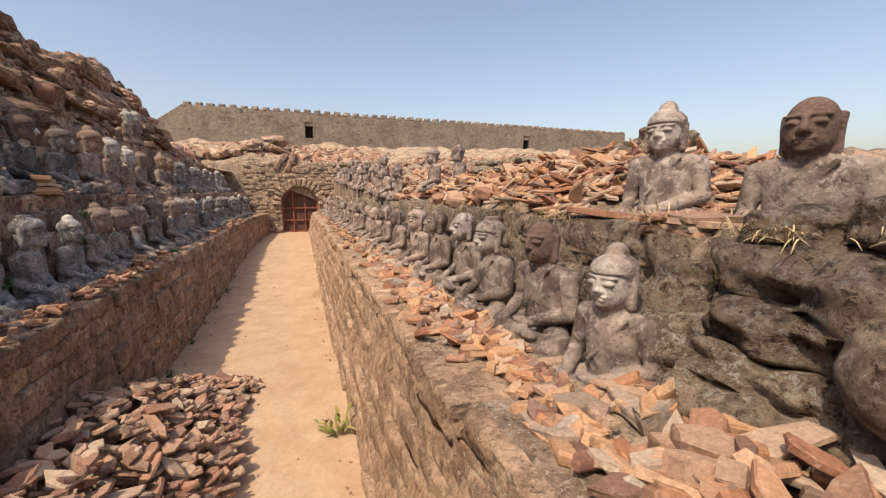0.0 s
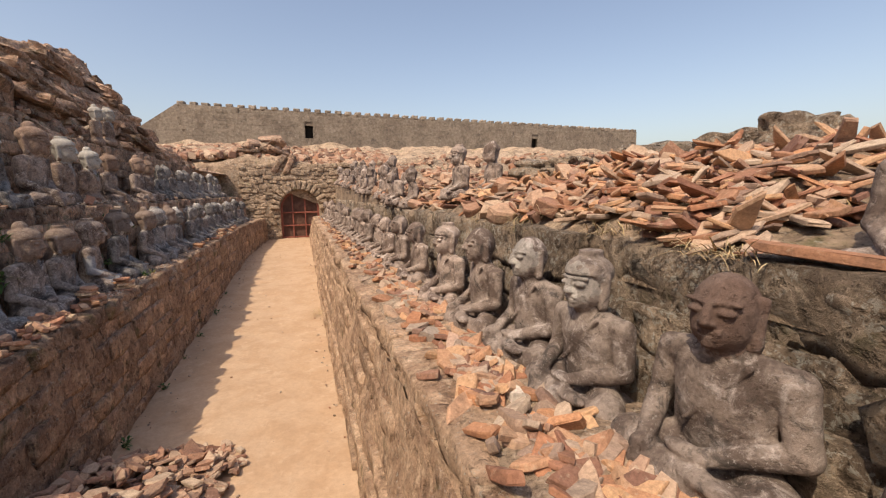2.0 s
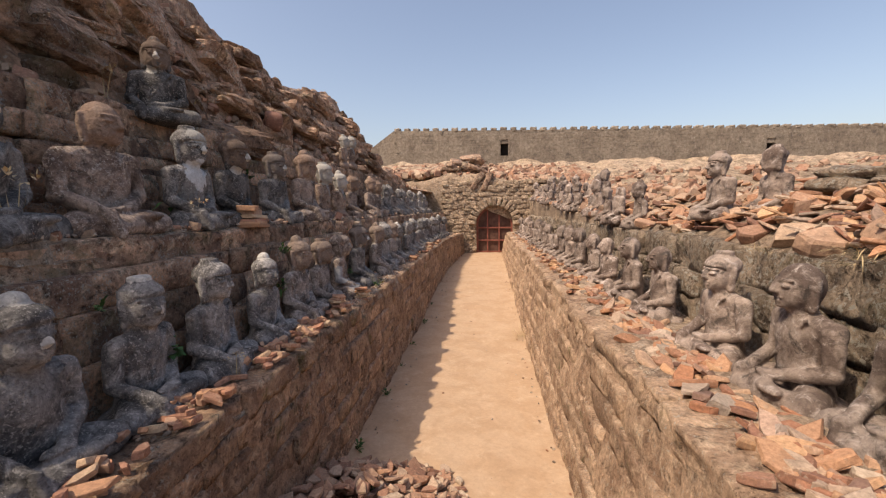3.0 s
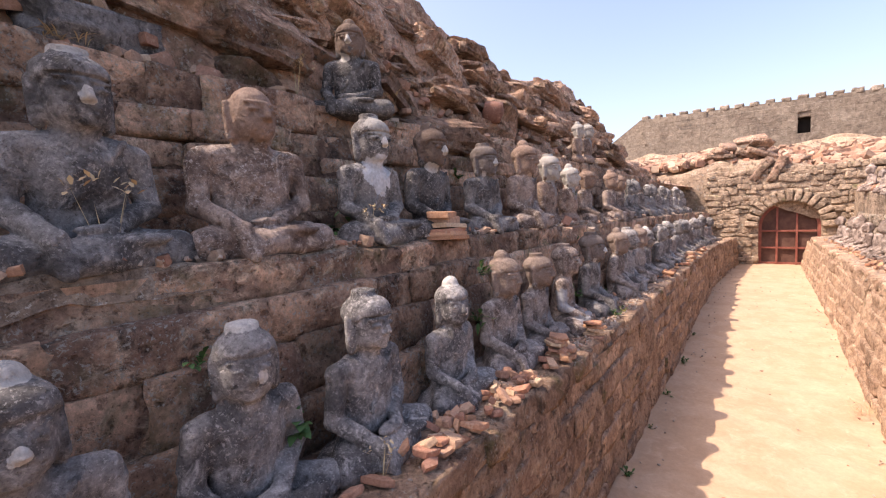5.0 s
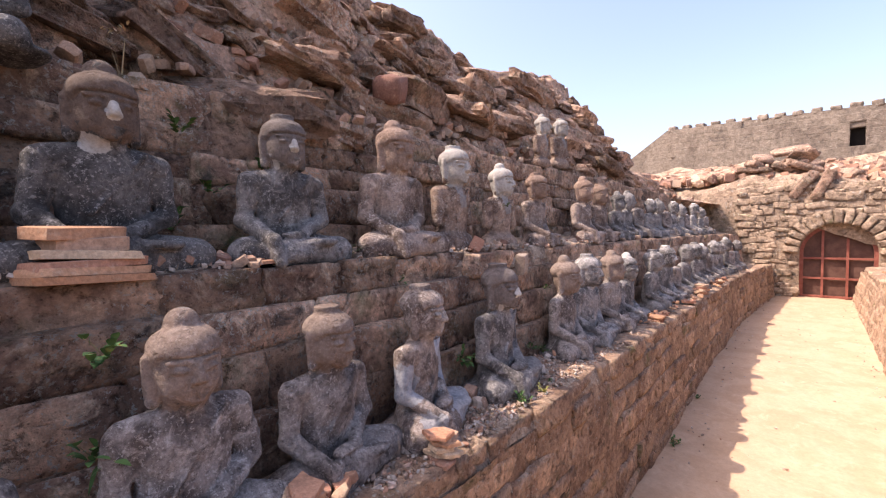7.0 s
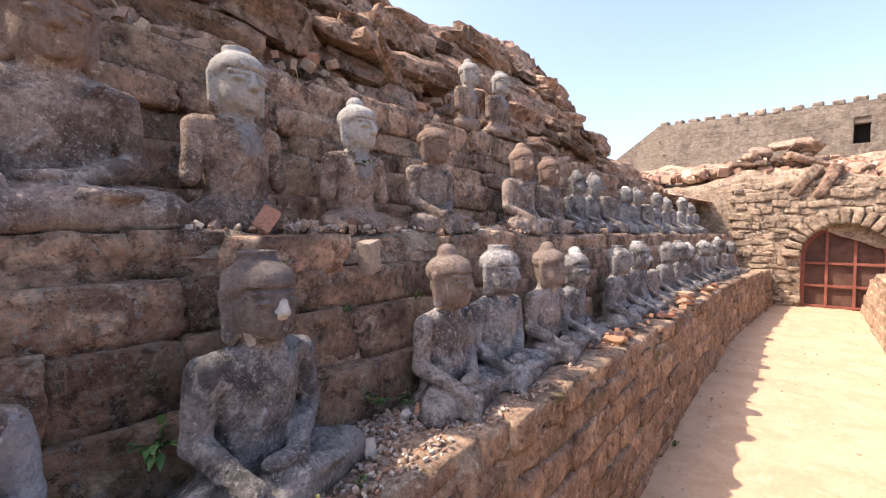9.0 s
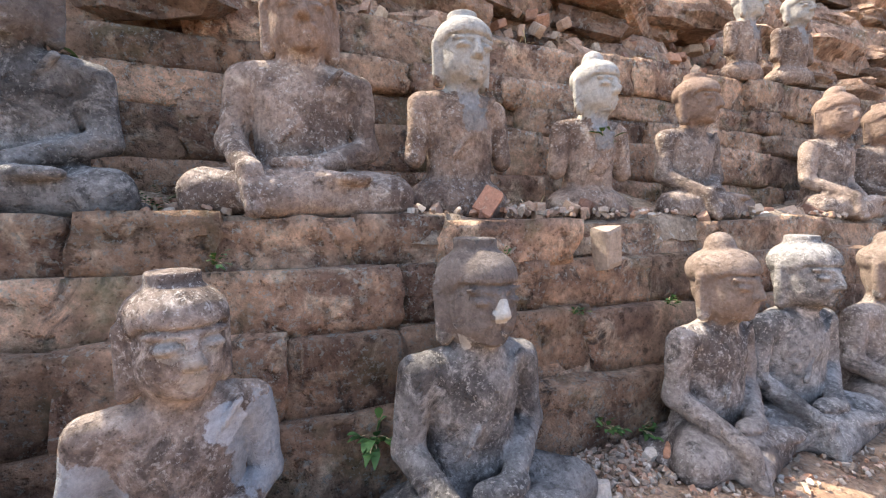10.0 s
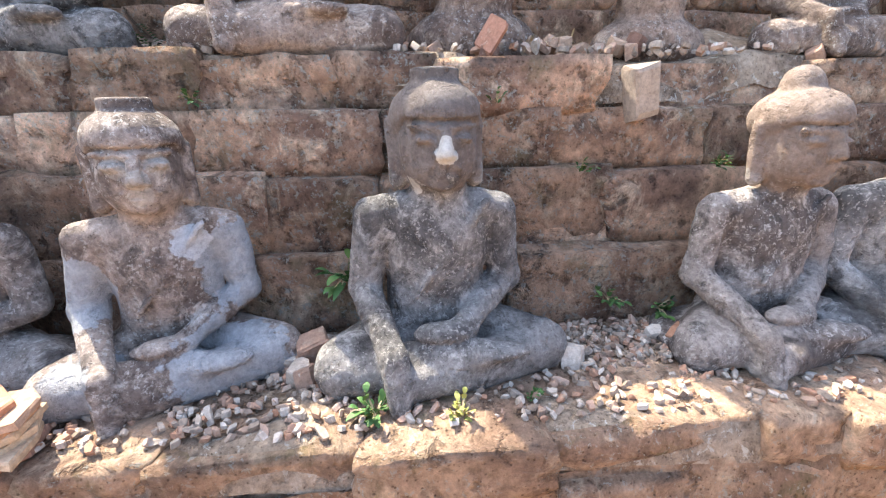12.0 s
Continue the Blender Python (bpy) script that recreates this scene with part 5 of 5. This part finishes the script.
def plant(x, y, z, size, n, seed, label, mat=LEAF, out=(1, 0, 0.8), kind="weed", broad=0.42):
    r = random.Random(seed)
    th = tagged(new(kind), label, "plant")
    st = bmesh.new()
    lv = bmesh.new()
    for i in range(n):
        d = Vector(out) + Vector((r.uniform(-1, 1), r.uniform(-1, 1), r.uniform(-0.6, 0.9))) * 0.9
        ln = size * r.uniform(0.5, 1.0)
        blade(st, (x, y, z), d, ln, 0.005, 0.25, 3)
        tip = Vector((x, y, z)) + d.normalized() * ln * 0.9 - Vector((0, 0, 1)) * 0.22 * ln
        for k in range(4):
            dd = d + Vector((r.uniform(-1, 1), r.uniform(-1, 1), r.uniform(-0.5, 0.6)))
            blade(lv, tip - d.normalized() * ln * 0.22 * k, dd, size * r.uniform(0.28, 0.5), size * broad * 0.45, 0.35)
    tagged(part("stem", st, STEM, th), "", "", "", "stuff")
    tagged(part("foliage", lv, mat, th), "", "", "", "stuff")
    return th


def fern(x, y, z, size, seed, label):
    r = random.Random(seed)
    th = tagged(new("fern"), label, "fern")
    for k in range(4):
        bm = bmesh.new()
        d = Vector((0.7, r.uniform(-0.9, 0.9), 1.0)).normalized()
        ln = size * r.uniform(0.7, 1.0)
        for i in range(12):
            t = i / 12
            c = Vector((x, y, z)) + d * ln * t - Vector((0, 0, 1)) * 0.3 * ln * t * t
            s = d.cross(Vector((0, 0, 1))).normalized()
            for sgn in (-1, 1):
                blade(bm, c, s * sgn + d * 0.4, size * 0.26 * (1 - t * 0.8), size * 0.06, 0.2, 2)
        part("frond", bm, LEAF, th)


def tuft(x, y, z, size, n, seed, label, mat=STRAW, lean=(0, 0, 1)):
    r = random.Random(seed)
    bm = bmesh.new()
    for _ in range(n):
        d = Vector(lean) + Vector((r.gauss(0, 0.5), r.gauss(0, 0.5), r.uniform(0, 0.4)))
        blade(bm, (x + r.gauss(0, size * 0.25), y + r.gauss(0, size * 0.4), z), d, size * r.uniform(0.4, 1.1), 0.005, 0.5)
    me = bpy.data.meshes.new("grass_tuft")
    bm.to_mesh(me)
    bm.free()
    me.materials.append(mat)
    return tagged(new("grass_tuft", me), label, "grass", "", "stuff")


WEED = "small green weed growing from the wall's joints"
for k, (x, y, z, s, n) in enumerate(((-1.76, 4.49, 1.50, 0.09, 5), (-1.78, 4.46, 1.24, 0.09, 5), (-1.80, 6.02, 1.13, 0.085, 6), (-1.78, 6.73, 1.04, 0.06, 6), (-1.76, 7.0, 0.99, 0.08, 8), (-1.80, 6.90, 0.99, 0.06, 6), (-1.83, 6.64, 1.39, 0.045, 5), (-1.83, 7.02, 1.40, 0.05, 5),
                                     (-1.78, 3.32, 1.12, 0.13, 7), (-1.84, 3.05, 1.4, 0.07, 3), (-1.80, 3.62, 1.40, 0.06, 3), (-1.80, 6.42, 0.99, 0.05, 4), (-1.88, 6.42, 1.56, 0.04, 3), (-1.90, 5.66, 1.57, 0.05, 3),
                                     (-2.35, 3.85, 1.74, 0.15, 7), (-2.25, 4.0, 1.72, 0.14, 6), (-2.38, 5.0, 2.0, 0.08, 4), (-2.42, 4.9, 2.25, 0.09, 4), (-2.4, 4.86, 1.85, 0.10, 5), (-2.12, 6.98, 1.95, 0.09, 5), (-2.45, 5.3, 2.1, 0.1, 4))):
    plant(x, y, z, s * 1.35, n, 70 + k, WEED)
for k, (x, y, z) in enumerate(((-1.47, 6.10, 0.95), (-1.45, 6.28, 0.95), (-1.50, 6.44, 0.94))):
    plant(x, y, z, 0.085 - 0.02 * k, 8, 120 + k, "leafy yellow-green weed at the edge of the ledge", LEAF_PALE if k == 1 else LEAF, (0.2, 0, 1))
fern(-2.10, 5.52, 1.69, 0.16, 9, "small green fern between two upper statues")
fern(-2.36, 5.05, 1.74, 0.15, 10, "small green fern at the foot of the upper wall")
for k, (y, s) in enumerate(((4.6, 0.10), (5.6, 0.09), (7.2, 0.08), (8.3, 0.1), (9.4, 0.07), (6.4, 0.05))):
    plant(-1.27, y, float(floor_z(y)), s, 8, 140 + k, "green weed at the foot of the path wall", LEAF, (0.4, 0, 1))
plant(-1.0, 4.05, 0.02, 0.13, 10, 160, "green weed growing out of the brick heap", LEAF, (0.2, 0, 1))
plant(-1.05, 2.35, 0.30, 0.12, 9, 161, "green weed growing out of the brick heap", LEAF, (0.2, 0, 1))
plant(0.21, 3.05, -0.06, 0.24, 11, 162, "tall yellow-green weed at the foot of the sunny wall", LEAF_PALE, (-0.3, 0, 1.2), broad=0.25)
tuft(0.24, 7.6, -0.05, 0.25, 60, 170, "dry grass at the foot of the sunny wall", STRAW, (-0.3, 0, 0.6))
for k, (x, y, z) in enumerate(((1.25, 0.95, 1.48), (1.35, 1.45, 1.50), (1.30, 2.1, 1.48), (1.36, 2.7, 1.5), (1.30, 3.4, 1.46), (1.4, 0.6, 1.5), (1.34, 4.1, 1.46), (1.5, 1.2, 1.5))):
    tuft(x + 0.05, y, z + 0.06, 0.19, 60, 180 + k, "dry straw-coloured grass on the mound's edge", STRAW, (-0.4, 0, 0.5))
rng = random.Random(93)
for k in range(16):
    x, y = 1.40 + 0.55 * rng.random() ** 1.5, rng.uniform(1.9, 6.5)
    tuft(x, y, float(field_height(x, y)) - 0.01, 0.16, 30, 300 + k, "dry straw-coloured grass between the slabs of the mound", STRAW, (-0.5, 0, 0.5))
for k, (x, y, z) in enumerate(((-2.62, 5.0, 2.46), (-2.62, 4.2, 2.48), (-2.6, 5.9, 2.46), (-2.62, 6.9, 2.46), (-2.6, 7.6, 2.48), (-2.62, 3.5, 2.46), (-2.18, 6.15, 1.70), (-2.10, 6.6, 1.70), (-2.6, 3.0, 2.5))):
    tuft(x, y, z, 0.13, 28, 200 + k, "dry grass tuft on the ruin's ledge", STRAW, (0.4, 0, 0.5))


def flower_stalk(x, y, z, hgt, seed):
    r = random.Random(seed)
    th = tagged(new("seed_stalk"), "thin dry stalk with pale seed heads", "plant")
    st, hd = bmesh.new(), bmesh.new()
    for k in range(4):
        d = Vector((r.uniform(-0.2, 0.4), r.uniform(-0.35, 0.35), 1))
        blade(st, (x, y, z), d, hgt * r.uniform(0.7, 1), 0.005, 0.05)
        tip = Vector((x, y, z)) + d.normalized() * hgt * 0.85
        for j in range(6):
            blade(hd, tip + Vector((r.uniform(-1, 1), r.uniform(-1, 1), r.uniform(-1, 1))) * hgt * 0.08, (r.uniform(-1, 1), r.uniform(-1, 1), 0.6), hgt * 0.10, hgt * 0.05, 0.1, 2)
    part("stem", st, STEM, th)
    tagged(part("seed_tuft", hd, STRAW, th), "pale dry seed heads", "", "", "stuff")


flower_stalk(-2.02, 2.93, 1.68, 0.30, 1)
flower_stalk(-2.05, 3.98, 1.70, 0.20, 2)
flower_stalk(-2.60, 4.0, 2.46, 0.26, 3)
flower_stalk(-2.60, 4.75, 2.46, 0.24, 4)
flower_stalk(-1.50, 3.45, 0.95, 0.15, 5)

# ---- the blocks of the walls ----
course_wall(wall_left_mid, 0.2, 15.5, 0.80, 1.545, -1.775, -1.91, 1, LATERITE, 4, 0.46, 0.22, 0.042, 0.020, 1, left_shift)
course_wall(wall_left_mid, 0.2, 15.5, 1.535, 1.68, -1.925, -1.925, 1, LATERITE, 1, 0.46, 0.24, 0.06, 0.030, 11, left_shift, 0.05, name="cap_stone")
course_wall(wall_left_top, 0.2, 13.0, 1.66, 2.46, -2.36, -2.50, 1, LATERITE, 5, 0.42, 0.22, 0.055, 0.035, 2, left_shift)
course_wall(wall_left_low, 1.0, 17.0, -0.12, 0.83, -1.31, -1.37, 1, LATERITE_PATH, 6, 0.42, 0.26, 0.04, 0.012, 3, lambda y: left_shift(y) * 0.9)
course_wall(wall_left_low, 1.0, 17.0, 0.82, 0.945, -1.37, -1.37, 1, LATERITE_PATH, 1, 0.34, 0.24, 0.06, 0.020, 4, lambda y: left_shift(y) * 0.9, name="cap_stone")
course_wall(wall_right_low, -0.5, 17.0, -0.12, 0.82, 0.29, 0.47, -1, LATERITE_SUN, 6, 0.42, 0.28, 0.04, 0.014, 5)
course_wall(wall_right_low, -0.5, 17.0, 0.81, 0.95, 0.49, 0.49, -1, LATERITE_SUN, 1, 0.34, 0.26, 0.08, 0.03, 6, name="cap_stone")
course_wall(wall_right_back, 1.2, 16.5, 0.93, 1.55, 1.24, 1.32, -1, BOULDER, 3, 0.46, 0.26, 0.08, 0.04, 7)
facing(wall_left_mid, 0.2, 16.5, 0.92, 1.66, -1.79, -1.93, 1, LATERITE, 0.042, 0.016, 1, left_shift)
facing(wall_left_top, 0.2, 14.0, 1.66, 2.44, -2.36, -2.50, 1, LATERITE, 0.030, 0.03, 2, left_shift)
facing(wall_left_low, 0.5, 17.2, -0.14, 0.86, -1.31, -1.37, 1, LATERITE_PATH, 0.004, 0.02, 3, lambda y: left_shift(y) * 0.9)
facing(wall_right_low, -1.0, 17.2, -0.14, 0.86, 0.29, 0.47, -1, LATERITE_SUN, 0.004, 0.024, 1)
facing(wall_right_back, 1.5, 17.0, 0.93, 1.52, 1.27, 1.36, -1, BOULDER, 0.02, 0.03, 8)
